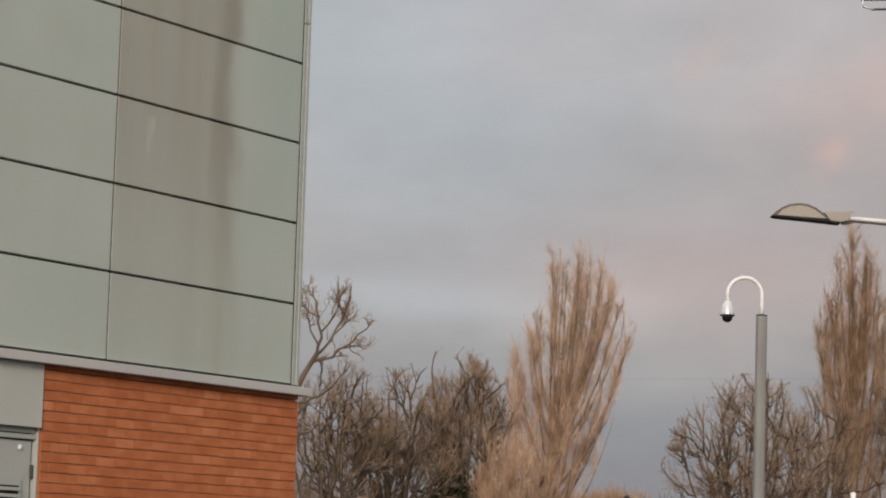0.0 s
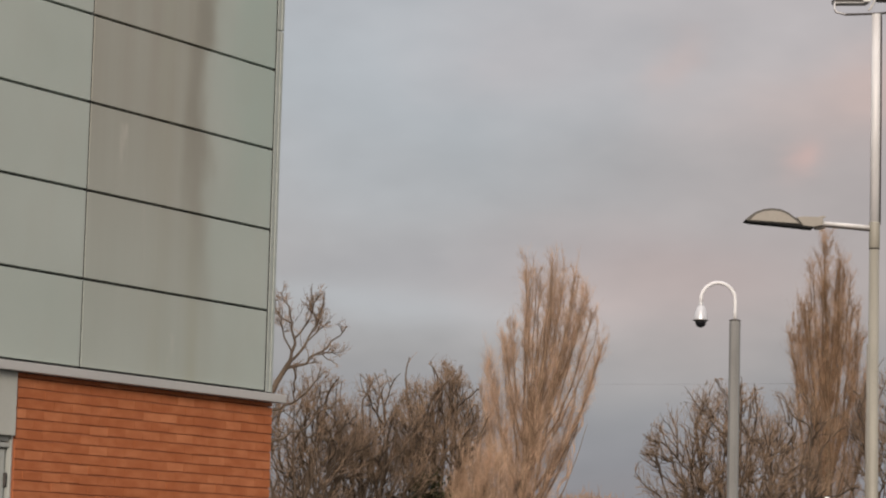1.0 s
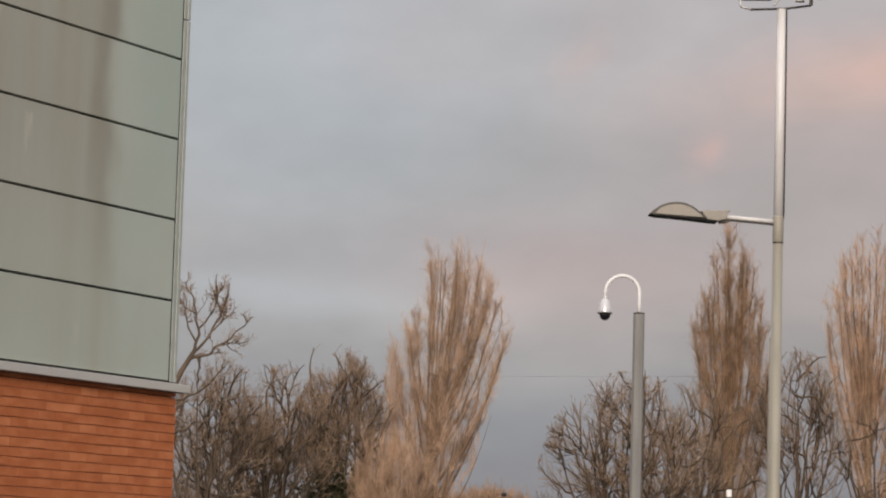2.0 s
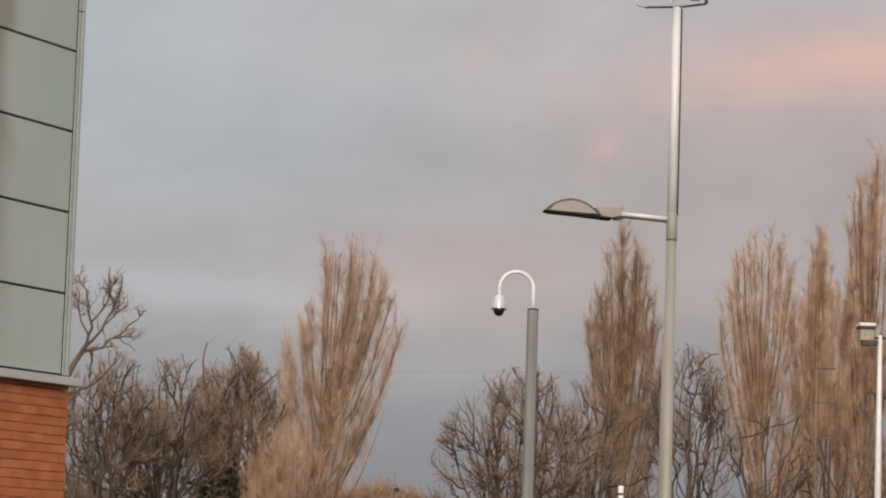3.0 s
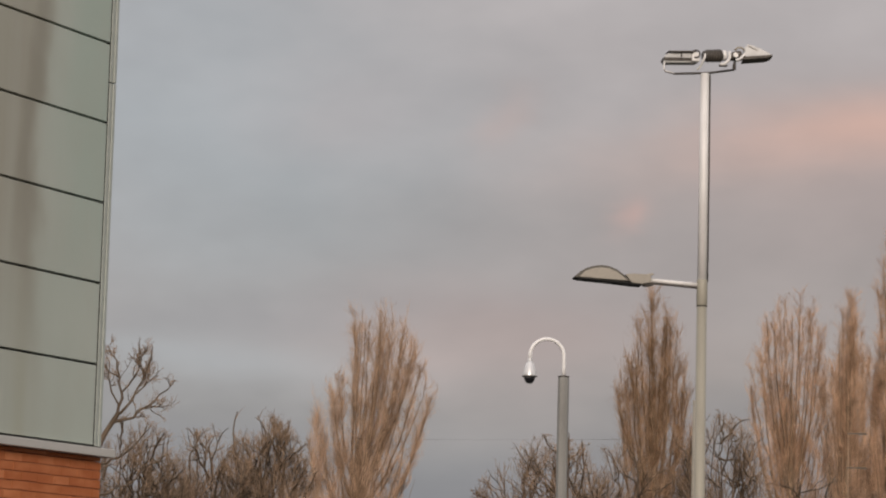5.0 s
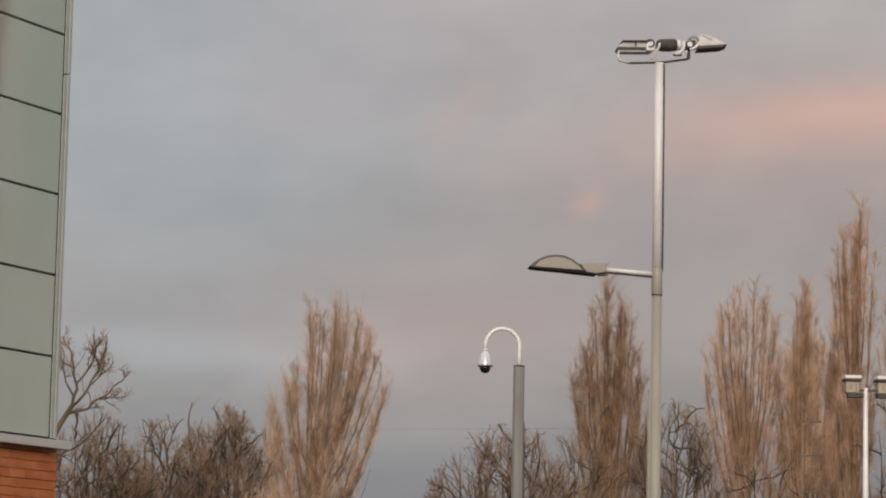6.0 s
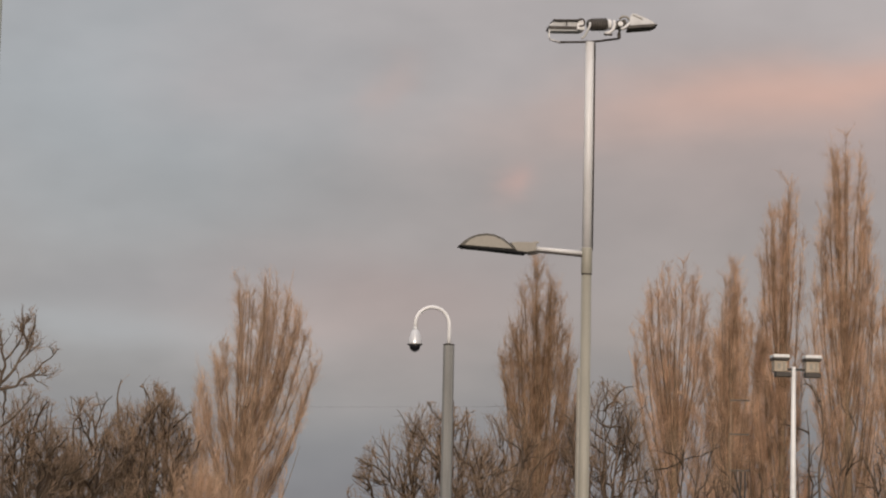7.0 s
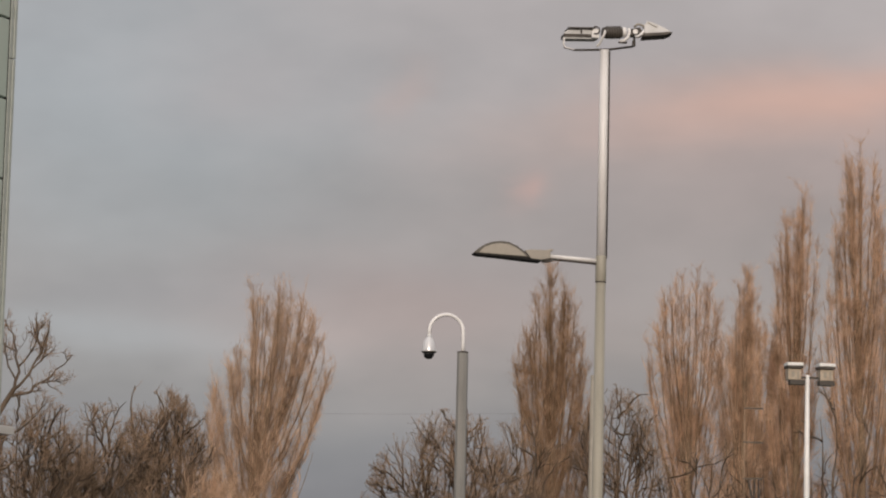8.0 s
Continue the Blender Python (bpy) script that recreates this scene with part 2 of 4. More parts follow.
def panel_material(anchor):
    """Coated cladding: even grey-green, browner on the last bay by the corner, with a darker upright band."""
    k = Mat("grey_green_cladding", 0.42)
    k.co.object = anchor
    s = k.t.nodes.new("ShaderNodeSeparateXYZ")
    k.link(k.co.outputs["Object"], s.inputs[0])
    x, z = s.outputs[0], s.outputs[2]
    cloudy = k.noise(0.9, 4.0)
    col = k.mix(k.ramp(cloudy, 0.3, 0.7), (.395, .45, .40), (.435, .49, .44))
    info = k.t.nodes.new("ShaderNodeObjectInfo")
    col = k.mix(k.math("MULTIPLY", info.outputs["Random"], 0.25), col, (.45, .465, .43))
    wob = k.math("ADD", k.math("MULTIPLY", k.math("SUBTRACT", k.noise(1.3, 3.0, (1, 1, .6)), 0.5), 0.6), k.math("MULTIPLY", k.math("SUBTRACT", info.outputs["Random"], 0.5), 0.22))
    xw = k.math("ADD", x, wob)
    streak = k.noise(5.0, 4.0, (1, 1, .06))
    bay = k.math("MULTIPLY", k.ramp(x, -2.512, -2.505), k.math("SUBTRACT", 1.0, k.ramp(xw, -1.02, -0.72)))
    up = k.ramp(z, 2.9, 5.4)
    brown_tint = k.math("MULTIPLY", bay, k.math("MULTIPLY", k.math("ADD", k.math("MULTIPLY", up, 0.75), 0.25), k.math("ADD", k.math("MULTIPLY", streak, 0.7), 0.55)), True)
    col = k.mix(k.math("MULTIPLY", brown_tint, 0.95, True), col, (.322, .313, .262))
    d = k.math("ABSOLUTE", k.math("ADD", xw, 1.02))
    streak_mask = k.math("MULTIPLY", k.math("SUBTRACT", 1.0, k.ramp(d, 0.03, 0.22)), k.math("MULTIPLY", k.ramp(z, 3.4, 5.6), 0.75))
    col = k.mix(streak_mask, col, (.248, .245, .200))
    green = k.math("MULTIPLY", k.ramp(xw, -0.85, -0.3), k.math("MULTIPLY", k.ramp(z, 3.9, 5.6), 0.6))
    col = k.mix(green, col, (.34, .44, .385))
    patch = k.ramp(k.noise(2.6, 4.0, (1, 1, .5)), 0.42, 0.72)
    col = k.mix(k.math("MULTIPLY", patch, 0.22), col, (.40, .41, .355))
    rust = k.math("MULTIPLY", k.math("SUBTRACT", 1.0, k.ramp(k.math("ABSOLUTE", k.math("ADD", xw, 1.35)), 0.1, 0.45)), k.math("MULTIPLY", k.ramp(k.noise(3.5, 3.0, (1, 1, .05)), 0.30, 0.72), k.math("SUBTRACT", 0.5, k.math("MULTIPLY", k.ramp(z, 3.2, 4.6), 0.3))))
    col = k.mix(rust, col, (.325, .325, .235))
    chalk = k.ramp(k.noise(7.0, 3.0, (1, 1, .12)), 0.62, 0.85)
    col = k.mix(k.math("MULTIPLY", chalk, 0.25), col, (.52, .51, .46))
    for x0, z0, amount in ((-2.067, 4.962, 0.55), (-1.36, 3.403, 0.4)):      # chalky marks that have run down the sheet
        wide = k.math("SUBTRACT", 1.0, k.ramp(k.math("ABSOLUTE", k.math("ADD", x, -x0)), 0.015, 0.075))
        drop = k.math("SUBTRACT", z, z0)
        streak_mask = k.math("MULTIPLY", k.ramp(drop, -0.55, -0.02), k.math("SUBTRACT", 1.0, k.ramp(drop, 0.03, 0.08)))
        spot = k.math("MULTIPLY", k.math("MULTIPLY", wide, streak_mask), k.math("MULTIPLY", k.ramp(k.noise(9.0, 3.0, (1, 1, .4)), 0.35, 0.65), amount))
        col = k.mix(spot, col, (.56, .55, .48))
    k.colour(col)
    k.bump(k.noise(1.4, 3.0), 0.12, 0.01)
    return k.m


# ---------------------------------------------------------------- mesh helpers


def mesh_object(name, me, material, parent=None, label=""):
    ob = new(name, me)
    if not me.materials:
        me.materials.append(material)
    if parent is not None:
        ob.parent = parent
    return tagged(ob, label)


def part(name, bm, material, parent, label="", smooth=False):
    me = bpy.data.meshes.new(name)
    bmesh.ops.recalc_face_normals(bm, faces=bm.faces)
    bm.to_mesh(me)
    bm.free()
    if smooth:
        me.polygons.foreach_set("use_smooth", [True] * len(me.polygons))
    return mesh_object(name, me, material, parent, label)


def thing(name, m, label, category, group="", kind=""):
    e = new(name)
    e.matrix_world = m
    e.empty_display_size = 0.3
    return tagged(e, label, category, group, kind)


def box(x0, x1, y0, y1, z0, z1, bevel=0.0, bm=None):
    own = bmesh.new()
    bmesh.ops.create_cube(own, size=1.0)
    for v in own.verts:
        v.co = Vector((x0 + (v.co.x + .5) * (x1 - x0), y0 + (v.co.y + .5) * (y1 - y0), z0 + (v.co.z + .5) * (z1 - z0)))
    if bevel:
        bmesh.ops.bevel(own, geom=own.edges[:], offset=bevel, segments=2, affect="EDGES", profile=0.6)
    if bm is None:
        return own
    tmp = bpy.data.meshes.new("tmp")
    own.to_mesh(tmp)
    own.free()
    bm.from_mesh(tmp)
    bpy.data.meshes.remove(tmp)
    return bm


def lathe(profile, sides=24, cx=0.0, cy=0.0, bm=None):
    """A turned solid from (radius, z) pairs."""
    bm = bm or bmesh.new()
    rings = []
    for r, z in profile:
        rings.append([bm.verts.new((cx + r * math.cos(2 * math.pi * i / sides), cy + r * math.sin(2 * math.pi * i / sides), z)) for i in range(sides)])
    for a, b in zip(rings, rings[1:]):
        for i in range(sides):
            bm.faces.new((a[i], a[(i + 1) % sides], b[(i + 1) % sides], b[i]))
    bm.faces.new(rings[0][::-1])
    bm.faces.new(rings[-1])
    return bm


def pipe(points, radius, sides=12, bm=None):
    """A round bar along a line of points."""
    bm = bm or bmesh.new()
    pts = [Vector(p) for p in points]
    rings = []
    for i, p in enumerate(pts):
        d = (pts[min(i + 1, len(pts) - 1)] - pts[max(i - 1, 0)]).normalized()
        ref = Vector((0, 1, 0)) if abs(d.y) < 0.9 else Vector((1, 0, 0))
        u = d.cross(ref).normalized()
        v = d.cross(u)
        rings.append([bm.verts.new(p + radius * (math.cos(2 * math.pi * k / sides) * u + math.sin(2 * math.pi * k / sides) * v)) for k in range(sides)])
    for a, b in zip(rings, rings[1:]):
        for i in range(sides):
            bm.faces.new((a[i], a[(i + 1) % sides], b[(i + 1) % sides], b[i]))
    bm.faces.new(rings[0][::-1])
    bm.faces.new(rings[-1])
    return bm


def extrude_outline(outline, y0, y1, bevel=0.0):
    """A plate with an (x, z) outline, from depth y0 to y1."""
    bm = bmesh.new()
    f = bm.faces.new([bm.verts.new((x, y0, z)) for x, z in outline])
    ext = bmesh.ops.extrude_face_region(bm, geom=[f])
    for v in ext["geom"]:
        if isinstance(v, bmesh.types.BMVert):
            v.co.y = y1
    if bevel:
        bmesh.ops.bevel(bm, geom=bm.edges[:], offset=bevel, segments=2, affect="EDGES", profile=0.6)
    return bm


def slab_mesh(name, w, h, d, c, material):
    """A plate w wide, h high, d thick, whose face at -y has a small chamfer c; the origin is at the face's lower left corner."""
    rects = [(0, d), (0, c), (c, 0)]
    verts, faces = [], []
    for inset, y in rects:
        verts += [(inset, y, inset), (w - inset, y, inset), (w - inset, y, h - inset), (inset, y, h - inset)]
    for k in (0, 4):
        for i in range(4):
            j = (i + 1) % 4
            faces.append((k + i, k + j, k + 4 + j, k + 4 + i))
    faces += [(8, 9, 10, 11), (3, 2, 1, 0)]
    me = bpy.data.meshes.new(name)
    me.from_pydata(verts, [], faces)
    me.materials.append(material)
    return me


def tube_mesh(name, groups, material, sides=3):
    """One mesh of many tapering branches: groups of (paths [N,K,3], radii [N,K])."""
    vs, fs, base = [], [], 0
    for paths, radii in groups:
        n, k, _ = paths.shape
        tan = np.gradient(paths, axis=1)
        tan /= np.linalg.norm(tan, axis=2, keepdims=True) + 1e-9
        ref = np.where(np.abs(tan[..., 1:2]) < 0.8, np.array([0.0, 1.0, 0.0]), np.array([1.0, 0.0, 0.0]))
        u = np.cross(tan, ref)
        u /= np.linalg.norm(u, axis=2, keepdims=True) + 1e-9
        v = np.cross(tan, u)
        ang = np.arange(sides) * 2 * np.pi / sides
        ring = np.cos(ang)[:, None] * u[:, :, None, :] + np.sin(ang)[:, None] * v[:, :, None, :]
        vs.append((paths[:, :, None, :] + radii[:, :, None, None] * ring).reshape(-1, 3))
        ids = base + np.arange(n * k * sides).reshape(n, k, sides)
        nxt = np.roll(ids, -1, axis=2)
        fs.append(np.stack([ids[:, :-1], nxt[:, :-1], nxt[:, 1:], ids[:, 1:]], -1).reshape(-1, 4))
        base += n * k * sides
    vs, fs = np.concatenate(vs), np.concatenate(fs)
    me = bpy.data.meshes.new(name)
    me.vertices.add(len(vs))
    me.vertices.foreach_set("co", vs.astype(np.float32).ravel())
    me.loops.add(fs.size)
    me.loops.foreach_set("vertex_index", fs.astype(np.int32).ravel())
    me.polygons.add(len(fs))
    me.polygons.foreach_set("loop_start", np.arange(0, fs.size, 4, dtype=np.int32))
    me.polygons.foreach_set("use_smooth", np.ones(len(fs), dtype=bool))
    me.update(calc_edges=True)
    me.materials.append(material)
    return me


# ---------------------------------------------------------------- ground
ground_mat = plain("winter_grass_ground", (.045, .055, .022), (.10, .095, .05), 0.95, scale=0.15, fine=8.0)
bm = bmesh.new()
bmesh.ops.create_grid(bm, x_segments=24, y_segments=24, size=2500)
tagged(part("ground", bm, ground_mat, None), "flat winter grass running to the horizon", "ground", kind="structure")
asphalt = plain("worn_asphalt", (.04, .04, .04), (.065, .063, .06), 0.9, scale=0.6, fine=60.0)
tagged(part("pavement", box(-40, 40, -30, 70, -0.05, 0.006), asphalt, None), "dark worn asphalt yard round the building", "pavement", kind="structure")

# ---------------------------------------------------------------- clad building
# Local x runs along the wall towards the corner at 0, y goes inwards, z up.
hall = thing("building", pose(-1.22, 23.25, 0, 0, 0, 59.50), "grey-green panel-clad hall on an orange brick base", "building")
MAT_PANEL = panel_material(hall)
MAT_BRICK = brick_material(hall)
ROW, ROW0, BAY, NBAY, NROW = 0.671, 3.098, 2.505, 8, 9
TOP = ROW0 + NROW * ROW
LEN = NBAY * BAY

part("wall", box(-LEN, -0.02, 0.045, 0.30, 2.99, TOP), MAT_RUBBER, hall, "dark backing wall behind the panels")
part("side_wall", box(-0.28, 0.09, 0.062, 14.0, 3.10, TOP), MAT_TRIM, hall)
part("rear_wall", box(-LEN, 0.09, 14.0, 14.3, 0.0, TOP), MAT_DOOR, hall)
part("far_side_wall", box(-LEN - 0.3, -LEN, 0.0, 14.3, 0.0, TOP), MAT_DOOR, hall)
part("roof", box(-LEN - 0.35, 0.16, -0.06, 14.4, TOP, TOP + 0.25, 0.02), MAT_FLASH, hall, "grey parapet capping")

panel_me = slab_mesh("panel", BAY - 0.014, ROW - 0.019, 0.045, 0.004, MAT_PANEL)
for i in range(NBAY):
    for j in range(NROW):
        p = mesh_object("panel", panel_me, MAT_PANEL, hall)
        p.location = (-(i + 1) * BAY + 0.007, random.uniform(-0.0015, 0.0015), ROW0 + j * ROW + 0.0095)

# corner trim: two strips with a groove, in two lengths with a splice
for z0, z1 in ((3.098, 6.122), (6.130, TOP)):
    part("corner_trim", box(0.010, 0.052, -0.004, 0.06, z0, z1, 0.004), MAT_TRIM, hall, "pale grey corner trim")
    part("corner_trim", box(0.060, 0.098, -0.010, 0.06, z0, z1, 0.006), MAT_TRIM, hall, "pale grey corner trim")
part("joint", box(-0.008, 0.011, 0.003, 0.05, 3.098, TOP), MAT_RUBBER, hall)
part("joint", box(0.051, 0.061, 0.004, 0.05, 3.098, TOP), MAT_RUBBER, hall)
for i in range(1, NBAY):
    part("joint", box(-i * BAY - 0.006, -i * BAY + 0.006, 0.004, 0.05, 3.10, TOP), MAT_RUBBER, hall)
# flashing at the foot of the panels
part("flashing", box(-LEN, 0.245, -0.058, 0.14, 3.018, 3.086, 0.006), MAT_FLASH, hall, "grey metal flashing above the brickwork")
part("flashing_seal", box(-LEN, 0.10, -0.004, 0.10, 3.084, 3.100), MAT_RUBBER, hall)
# black strip added for the shade below the flashing
part("flashing_shade", box(-LEN, 0.12, 0.075, 0.30, 2.982, 3.016), MAT_DARK, hall)

# brick base: door recess from -5.2 to -3.2
COURSE, BR, FACE = 0.0745, 0.225, 0.030
DOOR0, DOOR1, EDGE = -5.20, -3.195, 0.165
part("mortar", box(DOOR1, EDGE - 0.006, FACE + 0.007, 0.30, 0.0, 2.978), MAT_MORTAR, hall)
part("mortar", box(-LEN, DOOR0, FACE + 0.007, 0.30, 0.0, 2.978), MAT_MORTAR, hall)
part("mortar", box(EDGE - 0.30, EDGE - 0.006, 0.30, 14.0, 0.0, 3.0), MAT_MORTAR, hall)

# grey door set in the brick base
door = part("door", box(DOOR0 + 0.07, DOOR1 - 0.045, 0.085, 0.135, 0.01, 2.455, 0.004), MAT_DOOR, hall, "grey-green steel door with a louvre")
part("door_frame", box(DOOR1 - 0.020, DOOR1 - 0.002, 0.050, 0.17, 0.0, 2.975, 0.004), MAT_DOOR, hall)
part("door_frame", box(DOOR0 + 0.002, DOOR0 + 0.06, 0.035, 0.17, 0.0, 2.975, 0.004), MAT_DOOR, hall)
part("transom", box(DOOR0 + 0.06, DOOR1 - 0.022, 0.060, 0.17, 2.468, 2.502, 0.004), MAT_DOOR, hall)
part("transom", box(DOOR0 + 0.06, DOOR1 - 0.022, 0.070, 0.17, 2.512, 2.548, 0.004), MAT_DOOR, hall)
part("overpanel", box(DOOR0 + 0.06, DOOR1 - 0.022, 0.014, 0.11, 2.553, 3.012, 0.003), MAT_INFILL, hall, "flat grey infill panel above the door")
# black blocks behind door and louvre put the hollows' shade into colour
part("door_void", box(DOOR0 + 0.05, DOOR1 - 0.03, 0.112, 0.30, 0.0, 2.98), MAT_DARK, hall)
part("louvre_frame", extrude_outline([(-4.75, 1.1), (-3.355, 1.1), (-3.355, 2.19), (-4.75, 2.19)], 0.070, 0.0845), MAT_DOOR, door)
part("louvre_back", box(-4.70, -3.385, 0.0665, 0.0695, 1.15, 2.13), MAT_DARK, door)
slat = box(-4.70, -3.385, 0.046, 0.064, 0.0, 0.024, 0.003)
slat_me = bpy.data.meshes.new("slat")
slat.to_mesh(slat_me)
slat.free()
for i in range(20):
    s = mesh_object("slat", slat_me, MAT_DOOR, door)
    s.location = (0, 0, 1.16 + i * 0.049)
part("stud", lathe([(0.0, 0.0), (0.020, 0.002), (0.022, 0.008), (0.012, 0.016), (0.002, 0.018)], 14), MAT_WHITE, door, "small white round stud").matrix_local = pose(-3.375, 0.084, 2.405, 90, 0, 0)
part("hinge", lathe([(0.011, -0.05), (0.013, -0.046), (0.013, 0.046), (0.011, 0.05)], 12, -3.237, 0.078), MAT_IRON, door).location = (0, 0, 2.235)

# ---------------------------------------------------------------- lamp mast
MAST = (7.495, 46.0)
mast = thing("lamp_mast", pose(*MAST, 0), "tall steel mast with an arm lamp and floodlights on top", "street lamp")
part("base_plate", box(-0.22, 0.22, -0.22, 0.22, 0.0, 0.03, 0.005), MAT_GALV, mast)
part("lower_pole", lathe([(0.105, 0.03), (0.096, 2.0), (0.083, 7.19)], 28), MAT_POST, mast, "beige grey lower pole", True)
part("seam", lathe([(0.084, 7.170), (0.090, 7.173), (0.090, 7.188), (0.084, 7.191)], 28), MAT_IRON, mast, "", True)
part("collar", lathe([(0.084, 7.19), (0.090, 7.20), (0.090, 7.60), (0.084, 7.62)], 28), MAT_POST, mast, "", True)
part("upper_pole", lathe([(0.080, 7.60), (0.077, 9.4), (0.072, 11.10)], 28), MAT_GALV, mast, "bright galvanised upper pole", True)
part("dark_line", pipe([(0.082, 0.0, 7.58), (0.082, -0.01, 9.4), (0.078, -0.01, 11.08)], 0.020, 8), MAT_IRON, mast, "thin dark strip along the pole", True)
part("arm", pipe([(-0.08, 0, 7.533), (-0.45, 0, 7.556), (-0.90, 0, 7.582)], 0.036, 14), MAT_GALV, mast, "", True)
# dark bar added under the arm in place of its shaded underside
part("arm_shade_bar", pipe([(-0.08, -0.02, 7.480), (-0.45, -0.02, 7.507), (-0.90, -0.02, 7.535)], 0.019, 8), MAT_IRON, mast)
HOOD = [(-2.155, 7.575), (-2.07, 7.655), (-1.97, 7.722), (-1.84, 7.772), (-1.70, 7.790), (-1.57, 7.778), (-1.43, 7.722), (-1.32, 7.640), (-1.20, 7.530), (-1.6, 7.548)]
lamp = part("lamp_head", extrude_outline(HOOD, -0.15, 0.15, 0.012), MAT_LAMPEDGE, mast, "grey-beige arched lamp head with a dark rim")
for yy in (-0.160, 0.152):
    part("side_panel", extrude_outline([(-2.06, 7.586), (-1.97, 7.680), (-1.84, 7.732), (-1.70, 7.750), (-1.57, 7.738), (-1.44, 7.685), (-1.33, 7.605), (-1.27, 7.548), (-1.6, 7.562)], yy, yy + 0.008), MAT_LAMP, lamp, "paler side of the lamp shell")
part("gear_box", extrude_outline([(-1.30, 7.655), (-1.18, 7.672), (-0.99, 7.672), (-0.90, 7.660), (-0.86, 7.625), (-0.87, 7.530), (-1.02, 7.500), (-1.19, 7.520)], -0.12, 0.12, 0.012), MAT_LAMP, lamp, "pale gear box behind the hood")
part("lid_catch", extrude_outline([(-0.96, 7.672), (-0.90, 7.690), (-0.83, 7.700), (-0.80, 7.680), (-0.86, 7.650)], -0.05, 0.05, 0.006), MAT_LAMP, lamp)
part("lamp_glass", extrude_outline([(-2.15, 7.574), (-1.6, 7.548), (-1.2, 7.516), (-1.03, 7.500), (-1.03, 7.474), (-1.2, 7.486), (-1.6, 7.520), (-2.08, 7.553)], -0.165, 0.165, 0.004), MAT_RUBBER, lamp, "dark rim of the lamp glass")
part("clamp", extrude_outline([(-1.00, 7.500), (-0.86, 7.545), (-0.80, 7.545), (-0.82, 7.495), (-0.90, 7.478), (-0.98, 7.474)], -0.06, 0.06, 0.006), MAT_IRON, lamp)
part("crossbar", pipe([(-0.545, -0.10, 11.055), (-0.20, -0.02, 11.090), (0.1, 0.02, 11.120), (0.50, 0.10, 11.203)], 0.019, 10), MAT_IRON, mast, "dark floodlight crossbar", True)


def mast_flood(outline, rim, depth, turn, at_x, body_mat, label):
    """One of the mast's floodlights: body with a side outline, dark rim below, visor line, clip and yoke."""
    f = part("floodlight", extrude_outline(outline, -depth, depth, 0.012), body_mat, mast, label)
    f.matrix_local = pose(at_x, 0, 0, 0, 0, turn)
    part("rim", extrude_outline(rim, -depth - 0.02, depth + 0.02, 0.006), MAT_IRON, f, "dark rim and glass")
    return f


left = mast_flood([(-0.28, 11.236), (0.27, 11.260), (0.28, 11.426), (-0.21, 11.406), (-0.29, 11.343)],
                  [(-0.295, 11.266), (0.26, 11.286), (0.26, 11.336), (-0.295, 11.320)], 0.12, 3, -0.425, MAT_PALE, "pale flat floodlight with a dark band")
part("top_lip", extrude_outline([(-0.215, 11.406), (0.24, 11.426), (0.24, 11.448), (-0.23, 11.426)], -0.185, 0.17, 0.004), MAT_IRON, left)
part("front_line", box(-0.02, 0.0, -0.185, -0.16, 11.338, 11.418, 0.003), MAT_IRON, left)
loop = [(0.235 + 0.062 * math.cos(math.radians(a)), -0.19, 11.393 + 0.062 * math.sin(math.radians(a))) for a in range(-120, 200, 20)]
part("clip", pipe(loop, 0.013, 8), MAT_IRON, left, "dark ring clip", True)
part("clip_plate", box(0.17, 0.30, -0.182, 0.10, 11.268, 11.423, 0.02), MAT_GALV, left)
part("yoke", pipe([(-0.285, -0.1, 11.278), (-0.292, -0.1, 11.138), (-0.262, -0.1, 11.093), (-0.11, -0.1, 11.060)], 0.014, 8), MAT_GALV, left, "", True)
part("yoke_edge", pipe([(-0.300, -0.1, 11.158), (-0.275, -0.11, 11.080), (-0.12, -0.11, 11.048)], 0.008, 6), MAT_IRON, left)

middle = part("floodlight", lathe([(0.060, -0.185), (0.088, -0.165), (0.098, -0.10), (0.100, 0.10), (0.092, 0.155), (0.070, 0.165)], 24), MAT_IRON, mast, "dark ribbed drum floodlight", True)
middle.matrix_local = pose(0.125, -0.04, 11.398, 0, 85, 8)
for k in range(6):
    z = -0.11 + k * 0.045
    part("fin", lathe([(0.098, z), (0.110, z + 0.004), (0.110, z + 0.012), (0.098, z + 0.016)], 20), MAT_LAMPRIB, middle)
part("end_drum", lathe([(0.070, 0.150), (0.088, 0.158), (0.088, 0.215), (0.066, 0.232), (0.010, 0.236)], 20), MAT_GALV, middle, "pale end cap", True)
part("yoke", pipe([(-0.145, -0.05, 11.150), (-0.105, -0.05, 11.175), (-0.07, -0.12, 11.250), (-0.03, -0.15, 11.350), (-0.02, -0.14, 11.405)], 0.020, 8), MAT_GALV, mast, "", True)
part("yoke", pipe([(0.235, -0.12, 11.240), (0.31, -0.12, 11.250), (0.375, -0.13, 11.310), (0.395, -0.13, 11.390), (0.385, -0.12, 11.465)], 0.026, 8), MAT_GALV, mast, "", True)
part("yoke_foot", box(0.22, 0.36, -0.13, -0.06, 11.212, 11.238, 0.006), MAT_IRON, mast)

